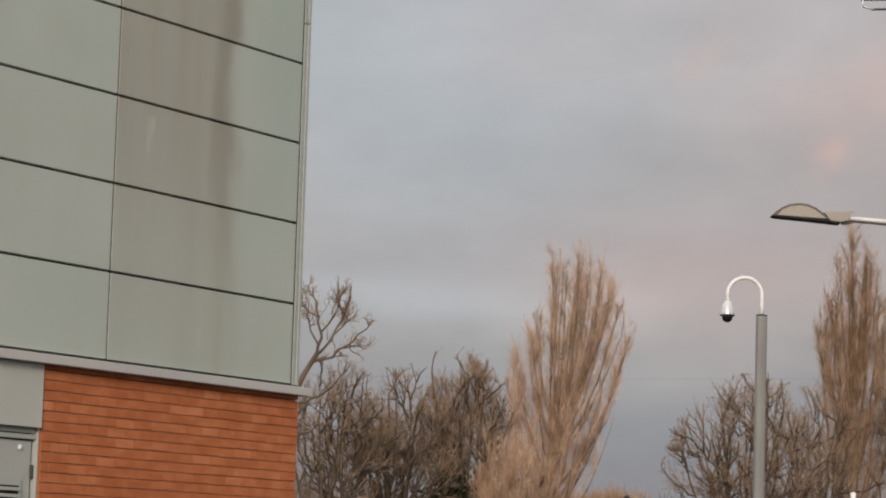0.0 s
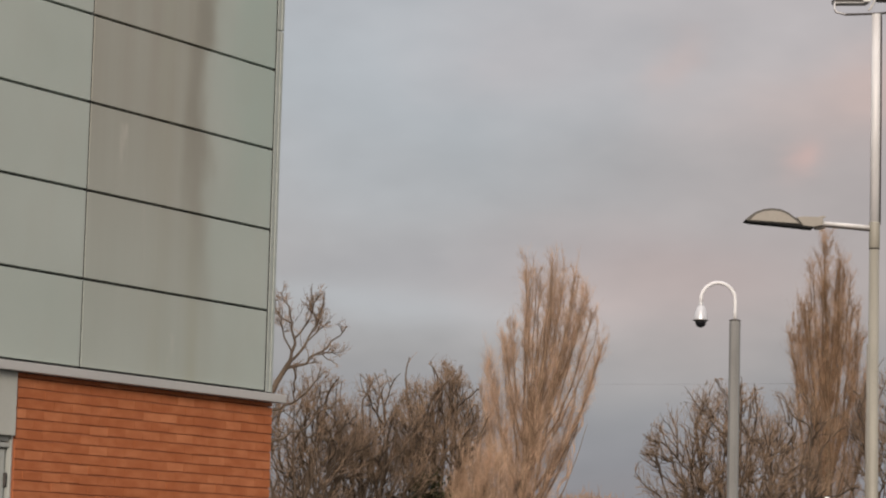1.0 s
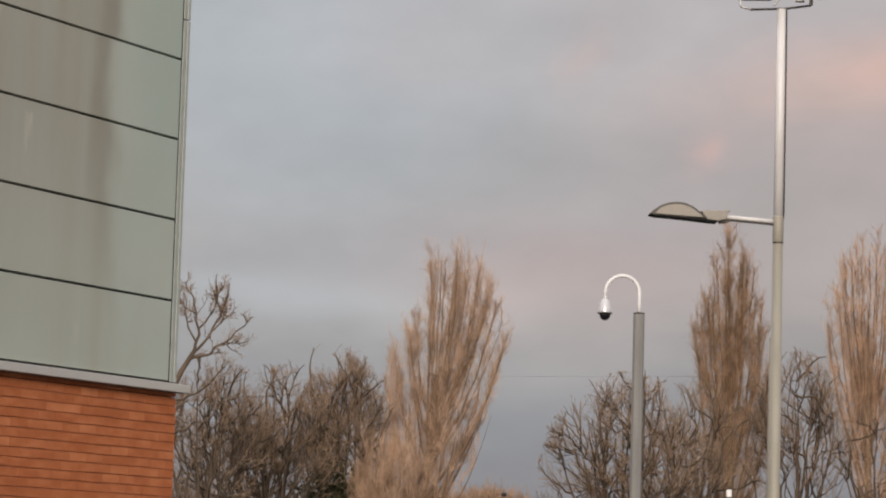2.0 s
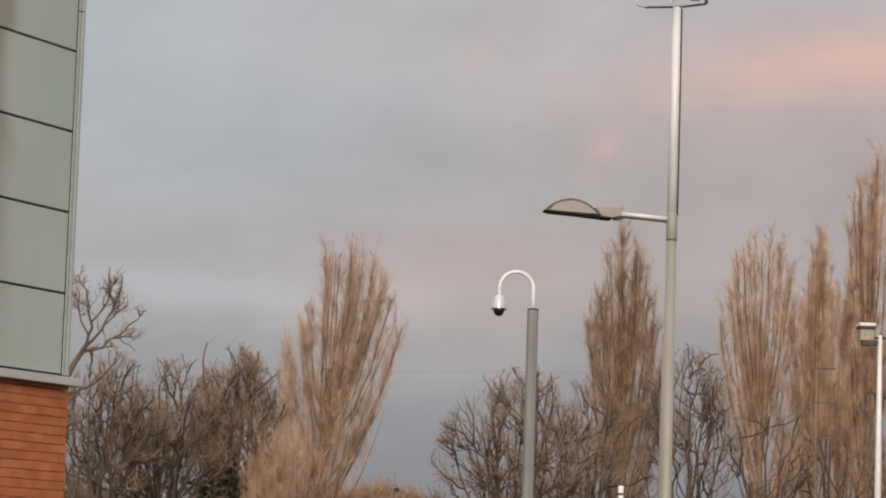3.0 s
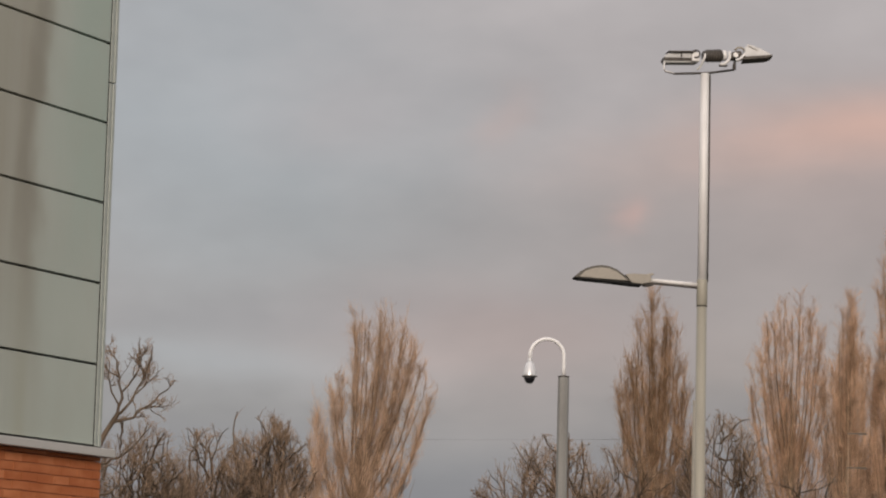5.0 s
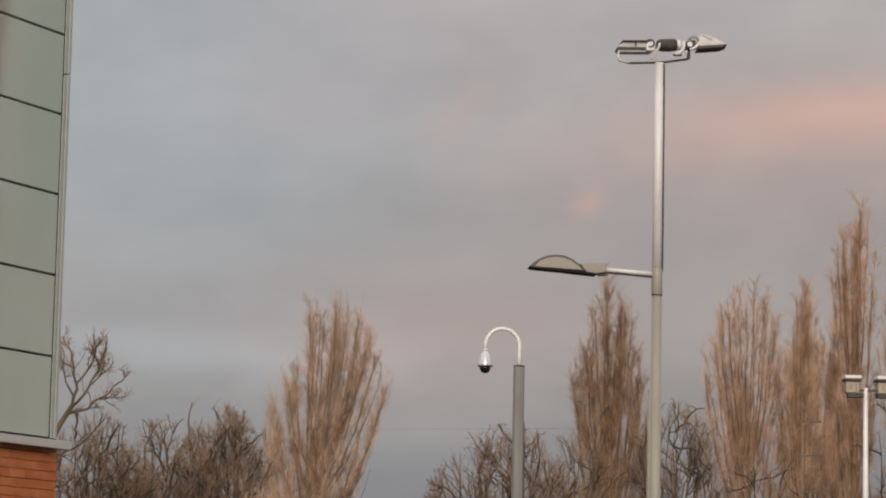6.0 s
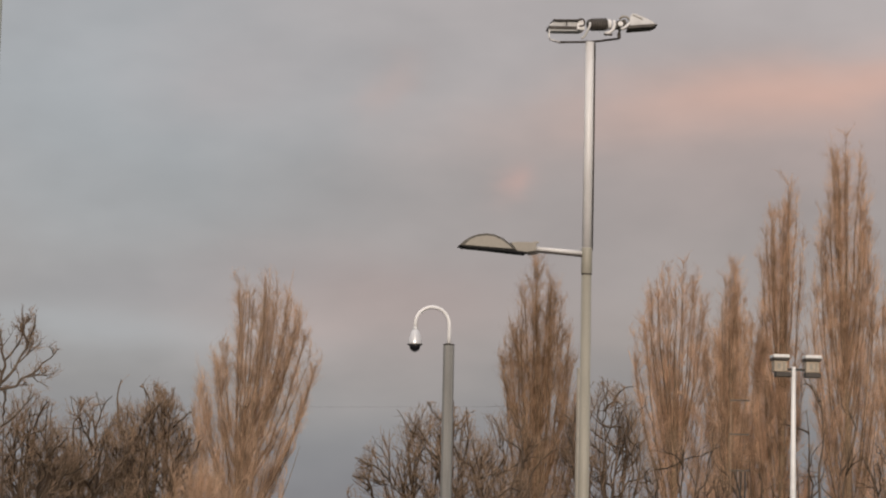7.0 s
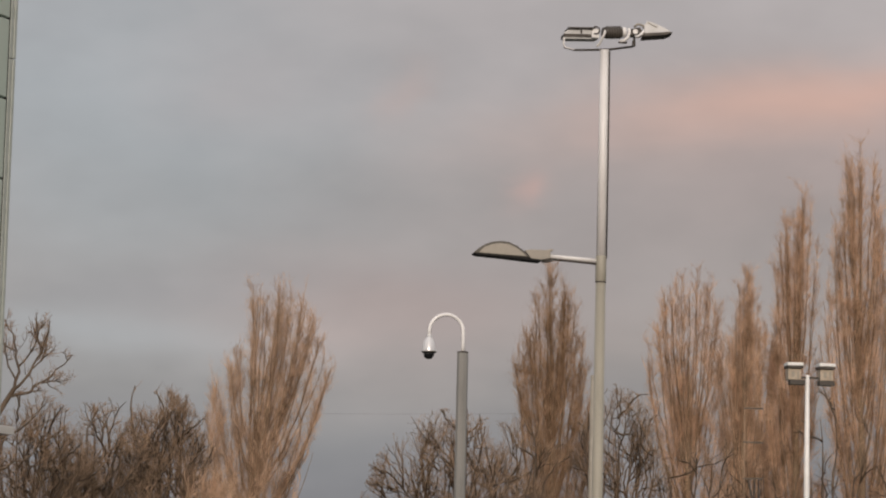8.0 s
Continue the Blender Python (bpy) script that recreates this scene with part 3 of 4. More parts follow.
right = mast_flood([(-0.19, 11.380), (0.26, 11.420), (0.20, 11.463), (0.06, 11.533), (-0.08, 11.588), (-0.15, 11.596), (-0.20, 11.528)],
                   [(-0.225, 11.328), (0.18, 11.368), (0.275, 11.410), (0.26, 11.422), (-0.21, 11.380)], 0.17, -4, 0.85, MAT_PALE, "white wedge floodlight with a dark underside")
part("hinge_block", extrude_outline([(-0.44, 11.358), (-0.30, 11.348), (-0.22, 11.428), (-0.26, 11.503), (-0.40, 11.473)], -0.10, 0.08, 0.01), MAT_IRON, right, "dark clamp block")
part("hinge_pin", lathe([(0.040, -0.03), (0.044, -0.02), (0.044, 0.02), (0.040, 0.03)], 14), MAT_GALV, right).matrix_local = pose(-0.345, -0.13, 11.413, 90, 0, 0)
part("yoke", pipe([(-0.36, -0.12, 11.498), (-0.31, -0.12, 11.543), (-0.25, -0.12, 11.543), (-0.19, -0.12, 11.498)], 0.020, 8), MAT_LAMP, right, "", True)
part("yoke", pipe([(-0.34, -0.13, 11.323), (-0.26, -0.13, 11.348), (-0.19, -0.13, 11.428), (-0.15, -0.13, 11.528)], 0.030, 8), MAT_WHITE, right, "", True)
part("yoke_line", pipe([(-0.29, -0.16, 11.318), (-0.22, -0.16, 11.358), (-0.165, -0.16, 11.438)], 0.009, 6), MAT_IRON, right)
part("visor_slot", pipe([(-0.14, -0.175, 11.568), (-0.06, -0.175, 11.528), (0.02, -0.175, 11.493)], 0.008, 6), MAT_LAMP, right)
part("bolt", lathe([(0.024, 11.188), (0.030, 11.193), (0.030, 11.278), (0.024, 11.283)], 12, -0.352, 0.0), MAT_IRON, right)
part("stem", pipe([(-0.352, 0, 11.268), (-0.335, 0, 11.418)], 0.02, 8), MAT_IRON, right)

# ---------------------------------------------------------------- camera post
post = thing("surveillance_post", pose(5.222, 46.0, 0), "grey steel post with a white swan neck and a dome camera", "camera post")
part("column", lathe([(0.125, 0.0), (0.125, 0.4), (0.096, 0.42), (0.092, 5.90), (0.088, 5.925)], 8), MAT_CCTVPOST, post, "mid-grey faceted column")
part("cap", lathe([(0.094, 5.925), (0.094, 5.945), (0.03, 5.96)], 8), MAT_IRON, post)
arc = [(0, 0, 5.93), (0, 0, 6.10), (0, 0, 6.25)]
arc += [(-0.281 + 0.281 * math.cos(math.radians(a)), 0, 6.265 + 0.284 * math.sin(math.radians(a))) for a in range(8, 181, 8)]
arc += [(-0.562, 0, 6.17)]
part("swan_neck", pipe(arc, 0.031, 14), MAT_WHITE, post, "white bent tube", True)
dome = part("dome_housing", lathe([(0.034, 6.205), (0.042, 6.165), (0.072, 6.130), (0.096, 6.06), (0.113, 5.985), (0.122, 5.940), (0.119, 5.920), (0.10, 5.914)], 28, -0.562, 0), MAT_SILVER, post, "silver bell-shaped camera housing", True)
part("smoked_dome", lathe([(0.094, 5.916), (0.090, 5.885), (0.074, 5.842), (0.048, 5.816), (0.02, 5.806), (0.002, 5.805)], 24, -0.562, 0), MAT_BLACKGLASS, dome, "black smoked dome", True)
part("lower_ring", lathe([(0.119, 5.914), (0.125, 5.917), (0.125, 5.928), (0.119, 5.931)], 24, -0.562, 0), MAT_IRON, dome)
part("neck_ring", lathe([(0.042, 6.175), (0.045, 6.182), (0.045, 6.200), (0.040, 6.208)], 18, -0.562, 0), MAT_SILVER, dome)

# ---------------------------------------------------------------- pitch floodlight mast and thin poles
pitch = thing("floodlight_mast", pose(24.0, 100.0, -0.07), "white round mast with two box floodlights", "floodlight")
part("pole", lathe([(0.15, 0.0), (0.105, 6.5), (0.078, 10.62), (0.06, 10.66)], 20, -0.03), MAT_WHITE, pitch, "white pole", True)
part("crossbar", box(-0.62, 0.68, -0.05, 0.05, 10.52, 10.60, 0.01), MAT_IRON, pitch)
for cx, slip in ((-0.555, 0.10), (0.625, 0.0)):
    f = part("floodlight", box(cx - 0.23, cx + 0.25, -0.20, 0.26, 10.46, 10.86, 0.02), MAT_VISORBOX, pitch, "pale beige box floodlight with a white visor")
    part("visor", box(cx - 0.29, cx + 0.30, -0.34, 0.30, 10.965, 11.075, 0.012), MAT_WHITE, f, "white visor")
    part("visor_underside", box(cx - 0.29, cx + 0.30, -0.33, 0.28, 10.875, 10.962, 0.01), MAT_IRON, f, "dark underside of the visor")
    part("lens", box(cx - 0.11, cx + 0.00, -0.215, -0.202, 10.56, 10.76, 0.004), MAT_LAMP, f)
    part("lower_bar", box(cx - 0.27 + slip, cx + 0.29 + slip, -0.27, 0.1, 10.28, 10.45, 0.01), MAT_IRON, f, "dark lower bar")
    part("side_plate", box(cx + 0.10, cx + 0.16, -0.22, -0.202, 10.5, 10.78, 0.004), MAT_LAMP, f)

thin = thing("thin_pole", pose(16.12, 100.0, 0), "slender pale pole standing among the trees", "pole")
part("shaft", lathe([(0.13, 0.0), (0.11, 5.0), (0.085, 10.3), (0.07, 10.32)], 16), MAT_LAMP, thin, "", True)

short = thing("marker_post", pose(14.68, 100.0, 0), "short white post with dark bands", "post")
part("shaft", lathe([(0.10, 0.0), (0.10, 4.82), (0.08, 4.86)], 14), MAT_WHITE, short, "", True)
for z in (4.28, 4.52):
    part("band", lathe([(0.101, z), (0.106, z + 0.01), (0.106, z + 0.07), (0.101, z + 0.08)], 14), MAT_IRON, short)

far_lamp = thing("street_lamp", pose(10.03, 150.0, 0), "small dark street lamp far off", "street lamp")
part("pole", lathe([(0.07, 0.0), (0.04, 5.78)], 10), MAT_LAMP, far_lamp, "", True)
part("lamp_head", lathe([(0.05, 5.76), (0.14, 5.80), (0.16, 5.88), (0.10, 5.97), (0.02, 6.00)], 14), MAT_IRON, far_lamp, "dark lantern head")

pylon = thing("utility_pole", pose(24.93, 115.0, 0), "slim dark pole with three short crossarms", "utility pole")
part("shaft", lathe([(0.07, 0.0), (0.022, 10.5)], 10), MAT_POPLIMB, pylon, "", True)
for z in (7.56, 9.06, 10.47):
    part("crossarm", box(-0.05, 0.78, -0.04, 0.04, z - 0.035, z + 0.03, 0.006), MAT_ROOF, pylon)
for x0, x1 in ((0.15, 0.55), (0.62, 0.60), (0.45, 0.40)):
    part("stay", pipe([(x0, 0, 7.5), (x1, 0, 6.1), (x1, 0, 4.5)], 0.035, 6), MAT_IRON, pylon)

wire = thing("overhead_wire", pose(0, 170.0, 0), "thin dark overhead wire sagging behind the trees", "wire")
part("dark_line", pipe([(x, 0, 13.2 + 0.03 * x + 0.0004 * (x - 15) ** 2) for x in range(-25, 56, 4)], 0.0042, 5), MAT_IRON, wire, "", True)
for x in (-25, 55):
    part("wire_post", lathe([(0.13, 0.0), (0.09, 13.2 + 0.03 * x + 0.0004 * (x - 15) ** 2)], 10, x), MAT_ROOF, wire, "", True)

# ---------------------------------------------------------------- low white buildings behind the trees


def low_building(x0, x1, y, top, label):
    g = thing("low_building", pose((x0 + x1) / 2, y, 0), label, "building")
    w = (x1 - x0) / 2
    part("wall", box(-w + 0.2, w - 0.2, 0.25, 9.0, 0.0, top - 0.22), MAT_RENDERWALL, g, "white painted wall")
    part("fascia", box(-w, w, 0.0, 0.12, top - 0.24, top, 0.01), MAT_WHITE, g, "white fascia board")
    part("roof", box(-w, w, 0.125, 9.2, top - 0.2, top - 0.03), MAT_ROOF, g)
    n = max(2, int((x1 - x0) / 2.4))
    for i in range(n):
        cx = -w + (i + 0.5) * 2 * w / n
        win = part("window", box(cx - 0.85, cx + 0.85, 0.20, 0.246, top - 1.75, top - 0.42, 0.01), MAT_WHITE, g)
        for k in (-0.41, 0.41):
            part("pane", box(cx + k - 0.37, cx + k + 0.37, 0.190, 0.199, top - 1.68, top - 0.49), MAT_PANE, win)
    return g


low_building(-9.5, 4.4, 113.0, 3.96, "long low white building with a flat roof")
low_building(6.1, 12.05, 112.0, 4.30, "low white pavilion with a flat roof")

# ---------------------------------------------------------------- trees


def norm(v):
    return v / (np.linalg.norm(v, axis=-1, keepdims=True) + 1e-9)


def sprout(rng, paths, per, t0, t1, spread, up, length, k, r0, r1, bend=0.12, hull=None, wiggle=0.012, curl=0.35, away=None):
    """New branches off every path: origin along it, direction from its own line, a random turn and a pull upwards."""
    n, kk, _ = paths.shape
    par = np.repeat(np.arange(n), per)
    t = rng.uniform(t0, t1, n * per)
    f = t * (kk - 1)
    i = np.minimum(f.astype(int), kk - 2)
    w = (f - i)[:, None]
    o = paths[par, i] * (1 - w) + paths[par, i + 1] * w
    d = norm(paths[par, i + 1] - paths[par, i])
    d = d + spread * rng.normal(size=d.shape) + np.array([0, 0, up])
    if away is not None:      # a pull outwards from the heart of the crown
        d = d + 0.55 * norm(o - away)
    d = norm(d)
    ln = length * rng.uniform(0.6, 1.35, n * per) * (1.1 - 0.45 * t)
    if hull is not None:      # no branch grows past the crown's outline
        q, e = (o - hull[0]) / hull[1], d / hull[1]
        qa, qb, qc = (e * e).sum(1), (q * e).sum(1), (q * q).sum(1) - rng.uniform(0.8, 1.12, len(q))
        reach = (-qb + np.sqrt(np.maximum(qb * qb - qa * qc, 0))) / qa
        ln = np.minimum(ln, np.maximum(reach, 0.10))
    s = np.linspace(0, 1, k)[None, :, None]
    side = rng.normal(size=d.shape) * bend
    lift = np.array([0, 0, 1.0]) * up * curl
    out = o[:, None] + ln[:, None, None] * (s * d[:, None] + s * s * (side + lift)[:, None])
    if k > 3:
        out[:, 1:] += np.cumsum(rng.normal(size=out[:, 1:].shape), 1) * (ln[:, None, None] * wiggle)
    rad = np.linspace(r0, r1, k)[None] * rng.uniform(0.75, 1.25, (n * per, 1))
    return out, rad


def limb_parts(paths, radii, material, parent, sides):
    for p, r in zip(paths, radii):
        mesh_object("limb", tube_mesh("limb", [(p[None], r[None])], material, sides), material, parent)


def poplar(y, prof, seed, limbs=44, twigs=10, label="", extra=1.0, foot=0.20, twig=None, crest=(0.925, 1.0)):
    """Upswept poplar inside an outline of (height, low x, high x) in plan metres."""
    rng = np.random.default_rng(seed)
    zs = np.array([0.0, prof[0][0] * 0.4] + [p[0] for p in prof])
    lo, hi = np.array([p[1] for p in prof]), np.array([p[2] for p in prof])
    c, w = (lo + hi) / 2, (hi - lo) / 2
    bx = c[0]
    c = np.concatenate([[bx, bx], c]) - bx
    w = np.concatenate([[w[0] * 0.5, w[0] * 0.8], w])
    H = zs[-1]
    gz = np.linspace(0.5, H, 200)
    gm, gw = np.interp(gz, zs, c), np.interp(gz, zs, w)

    def roof(x):
        """The outline's height over x."""
        ok = np.abs(x[:, None] - gm[None]) <= gw[None]
        return np.where(ok, gz[None], 0.5).max(1)

    g = thing("poplar", pose(bx, y, 0), label or "tall leafless poplar with upswept brown twigs", "tree", "row of poplars")
    xt = float(np.interp(H * 0.8, zs, c))
    tz = np.linspace(0, H * 0.8, 14)
    tp = np.stack([xt * (tz / H) ** 1.3 + 0.07 * np.sin(tz * 0.6 + seed) * tz / H, 0.08 * np.cos(tz * 0.7 + seed), tz], -1)[None]
    tr = np.linspace(0.28, 0.012, 14)[None]
    mesh_object("trunk", tube_mesh("trunk", [(tp, tr)], MAT_POPTRUNK, 9), MAT_POPTRUNK, g)
    # limbs stand in small bunches, each bunch rising from one fork to its own top under the outline
    xa, xb = (c - w).min(), (c + w).max()
    bunches = max(5, round(limbs / 2.0))
    bx0 = xa + (xb - xa) * (np.arange(bunches) + rng.uniform(0.1, 0.9, bunches)) / bunches
    top = np.where(rng.random(bunches) < 0.24, rng.uniform(0.45, 0.76, bunches), rng.uniform(crest[0], crest[1], bunches))
    deep, fork = rng.uniform(-0.9, 0.9, bunches), rng.uniform(0.32, 0.56, bunches)
    own = np.arange(limbs) % bunches
    ex = np.clip(bx0[own] + rng.normal(size=limbs) * 0.22, xa + 0.02, xb - 0.02)
    rz = roof(ex)
    h1 = rz * np.minimum(top[own] + rng.uniform(-0.05, 0.03, limbs), crest[1])
    cm, cw = np.interp(h1, zs, c), np.interp(h1, zs, w)
    ey = cw * np.sqrt(np.clip(1 - ((ex - cm) / (cw + 0.01)) ** 2, 0.05, 1)) * deep[own] + rng.normal(size=limbs) * 0.12
    h0 = np.clip(h1 - H * (fork[own] + rng.uniform(-0.03, 0.03, limbs)), foot * H, 0.6 * H)
    end = np.stack([ex, ey, h1], -1)
    st = np.stack([np.interp(h0, tz, tp[0, :, 0]), np.interp(h0, tz, tp[0, :, 1]), h0], -1)
    ctl = np.stack([st[:, 0] + (ex - st[:, 0]) * 0.70, ey * 0.75, h0 + (h1 - h0) * 0.38], -1)
    s = np.linspace(0, 1, 11)[None, :, None]
    lp = (1 - s) ** 2 * st[:, None] + 2 * s * (1 - s) * ctl[:, None] + s * s * end[:, None]
    lp[:, 1:] += rng.normal(size=lp[:, 1:].shape) * np.array([0.035, 0.035, 0.0])
    lr = np.linspace(0.055, 0.007, 11)[None] * rng.uniform(0.6, 1.3, (limbs, 1))
    # every limb carries a narrow plume: steep side shoots, and fine twigs along them
    bp, br = sprout(rng, lp, 30, 0.10, 1.0, 0.46, 0.48, 0.85, 5, 0.011, 0.0045, 0.25, None, 0.05)
    wp, wr = sprout(rng, bp, twigs + 3, 0.05, 1.0, 0.70, 0.50, 0.46, 3, 0.0044 * extra, 0.0022 * extra, 0.25)
    sp, sr = sprout(rng, lp[:, 6:], 52, 0.1, 1.0, 0.55, 0.55, 0.62, 4, 0.0046, 0.0016, 0.2)

    def settle(p):
        """Shoots that would leave the outline sideways are drawn in, those above it shortened."""
        z = p[..., 2]
        m, lim = np.interp(z, zs, c), np.interp(z, zs, w) * (1.0 + 0.08 * np.sin(z * 2.3 + seed) + 0.06 * np.sin(z * 5.7 + 2 * seed)) + 0.12
        dx = p[..., 0] - m
        over = np.maximum(np.abs(dx) - lim, 0)
        p[..., 0] -= np.sign(dx) * np.where(z < 0.86 * H, over * 0.45, over * 0.2)
        p[..., 2] = np.where(z > H, H + (z - H) * 0.6, z)
        return p

    bp, wp, sp = settle(bp), settle(wp), settle(sp)
    limb_parts(lp, lr, MAT_POPLIMB, g, 5)
    mesh_object("crown", tube_mesh("crown", [(bp, br), (wp, wr), (sp, sr)], twig or MAT_POPTWIG, 3), twig or MAT_POPTWIG, g)
    return g


def bare_tree(x0, x1, top, y, seed, counts=(9, 4, 4, 4, 3), spread=0.62, up=0.06, label="", trunk=0.26, shift=0.0, rad=1.0, low=0.10):
    """Spreading leafless tree whose rounded crown reaches from x0 to x1 and up to top."""
    rng = np.random.default_rng(seed)
    H, half = top, (x1 - x0) / 2
    mid = H * (0.5 + low / 2)
    hull = (np.array([shift, 0, mid]), np.array([half, max(half, 1.5), (H - mid) * 1.06]))
    tz = np.linspace(0, H * trunk, 6)
    tp = np.stack([0.12 * np.sin(tz + seed), 0.1 * np.cos(tz * 1.3 + seed), tz], -1)[None]
    lv = [(tp, np.linspace(0.22, 0.16, 6)[None] * rad)]
    # limbs fan out from the trunk to points spread over the upper crown
    n = counts[0]
    th = np.radians(np.linspace(-74, 74, n) + rng.uniform(-9, 9, n))
    dep = rng.uniform(-0.65, 0.65, n)
    reach = rng.uniform(0.60, 0.80, n)
    end = hull[0] + hull[1] * np.stack([np.sin(th) * np.sqrt(1 - dep ** 2) * reach, dep * reach, np.cos(th) ** 0.55 * np.sqrt(1 - dep ** 2) * (reach + 0.06)], -1)
    f = rng.uniform(0.45, 1.0, n)
    st = np.stack([np.interp(f * H * trunk, tz, tp[0, :, 0]), np.interp(f * H * trunk, tz, tp[0, :, 1]), f * H * trunk], -1)
    ctl = st + (end - st) * np.array([0.66, 0.66, 0.42])
    t = np.linspace(0, 1, 10)[None, :, None]
    lp = (1 - t) ** 2 * st[:, None] + 2 * t * (1 - t) * ctl[:, None] + t * t * end[:, None]
    kink = np.cumsum(rng.normal(size=lp.shape), 1) * 0.007 * H
    lp += (kink - kink[:, :1]) * np.array([1.0, 1.0, 0.5])
    lv.append((lp, np.linspace(0.100, 0.012, 10)[None] * rng.uniform(0.7, 1.2, (n, 1)) * rad))
    spec = [(0.26, 0.97, spread * 1.15, up, 0.26 * H, 8, 0.042, 0.012), (0.2, 1.0, spread, up, 0.13 * H, 6, 0.020, 0.007),
            (0.1, 1.0, spread, up * 1.5, 0.075 * H, 5, 0.0105, 0.0045), (0.1, 1.0, spread, up * 2, 0.045 * H, 3, 0.0065, 0.0028)]
    for m, (t0, t1, sp, u, ln, k, r0, r1) in zip(counts[1:], spec):
        lv.append(sprout(rng, lv[-1][0], m, t0, t1, sp, u, ln, k, r0 * rad, r1 * rad, 0.22, hull, 0.045, 0.8, np.array([shift, 0, H * 0.32])))
    for p, _ in lv[1:]:      # what still leaves the crown's outline is drawn in
        q = np.linalg.norm((p - hull[0]) / hull[1], axis=-1, keepdims=True)
        p += (p - hull[0]) * (np.minimum(1.0, (1.0 + 0.40 * (np.maximum(q, 1.0) - 1.0)) / np.maximum(q, 1e-6)) - 1.0) * (q > 1.0)
        p[..., 2] = np.maximum(p[..., 2], 0.4)
    g = thing("bare_tree", pose((x0 + x1) / 2, y, 0), label or "leafless dark-barked tree with a spreading branched crown", "tree", "bare trees")
    mesh_object("trunk", tube_mesh("trunk", lv[:1], MAT_BARE, 9), MAT_BARE, g)
    limb_parts(*lv[1], MAT_BARE, g, 7)
    mesh_object("inner_crown", tube_mesh("inner_crown", lv[2:4], MAT_BARE, 4), MAT_BARE, g)
    mesh_object("crown", tube_mesh("crown", lv[4:], MAT_BARETWIG, 3), MAT_BARETWIG, g)
    return g


def bow(a, b, sag, k, rng, rough):
    """A crooked line from a to b that sags by a vector in its middle."""
    t = np.linspace(0, 1, k)[:, None]
    p = a + (b - a) * t + 4 * t * (1 - t) * sag
    p[1:-1] += rng.normal(size=(k - 2, 3)) * rough * np.linalg.norm(b - a)
    return p


def open_tree(x, y, seed):
    """A tall tree with one leaning stem and a few crooked, nearly bare limbs, each leaving another at a fraction of its length."""
    rng = np.random.default_rng(seed)
    g = thing("bare_tree", pose(x, y, 0), "tall open leafless tree with crooked branches beside the hall", "tree", "bare trees")
    stem = bow(np.array([0.0, 0.0, 0.0]), np.array([2.08, 0.0, 8.50]), np.array([-0.70, 0.0, 0.0]), 12, rng, 0.006)
    mesh_object("trunk", tube_mesh("trunk", [(stem[None], np.linspace(0.20, 0.075, 12)[None])], MAT_BARE, 9), MAT_BARE, g)
    made = [stem]
    # parent, fraction along it, tip x and z, sideways and upward bow, thickness
    for parent, f, tx, tz, sx, sz, r in ((0, 0.99, 1.63, 10.65, 0.26, 0.0, 0.055), (0, 0.985, 3.05, 10.62, 0.14, -0.28, 0.052), (0, 0.955, 3.80, 9.56, 0.0, -0.24, 0.055),
                                         (1, 0.35, 2.80, 10.66, 0.10, -0.10, 0.034), (1, 0.12, 1.74, 9.95, -0.14, 0.05, 0.034), (2, 0.40, 2.97, 9.70, 0.10, 0.0, 0.028),
                                         (3, 0.50, 3.40, 8.68, 0.0, 0.02, 0.028), (2, 0.62, 2.55, 10.40, 0.05, 0.0, 0.026), (1, 0.55, 1.15, 10.2, -0.05, 0.0, 0.028), (0, 0.86, 0.5, 9.2, -0.1, 0.05, 0.055),
                                         (0, 0.80, 3.0, 7.9, 0.1, -0.2, 0.05), (0, 0.66, -0.6, 7.9, 0.0, -0.2, 0.06), (0, 0.66, 3.2, 6.9, 0.0, -0.25, 0.06)):
        p = made[parent]
        q = f * (len(p) - 1)
        k = min(int(q), len(p) - 2)
        a = p[k] + (p[k + 1] - p[k]) * (q - k)
        b = np.array([tx, a[1] + rng.uniform(-0.5, 0.5), tz])
        made.append(bow(a, b, np.array([sx, 0.0, sz]), 10, rng, 0.018))
        limb_parts(made[-1][None], np.linspace(r, 0.016, 10)[None], MAT_BARE, g, 7)
    lv = [np.stack(made[1:])]
    groups = []
    for per, t0, spread, up, ln, k, r0, r1 in ((8, 0.30, 0.60, 0.32, 0.46, 6, 0.016, 0.007), (4, 0.2, 0.65, 0.2, 0.27, 5, 0.009, 0.005), (3, 0.2, 0.70, 0.2, 0.17, 4, 0.0055, 0.003)):
        groups.append(sprout(rng, lv[-1], per, t0, 1.0, spread, up, ln, k, r0, r1, 0.26, None, 0.05, 0.9))
        lv.append(groups[-1][0])
    mesh_object("inner_crown", tube_mesh("inner_crown", groups[:1], MAT_BARE, 4), MAT_BARE, g)
    mesh_object("crown", tube_mesh("crown", groups[1:], MAT_BARETWIG, 3), MAT_BARETWIG, g)
    return g


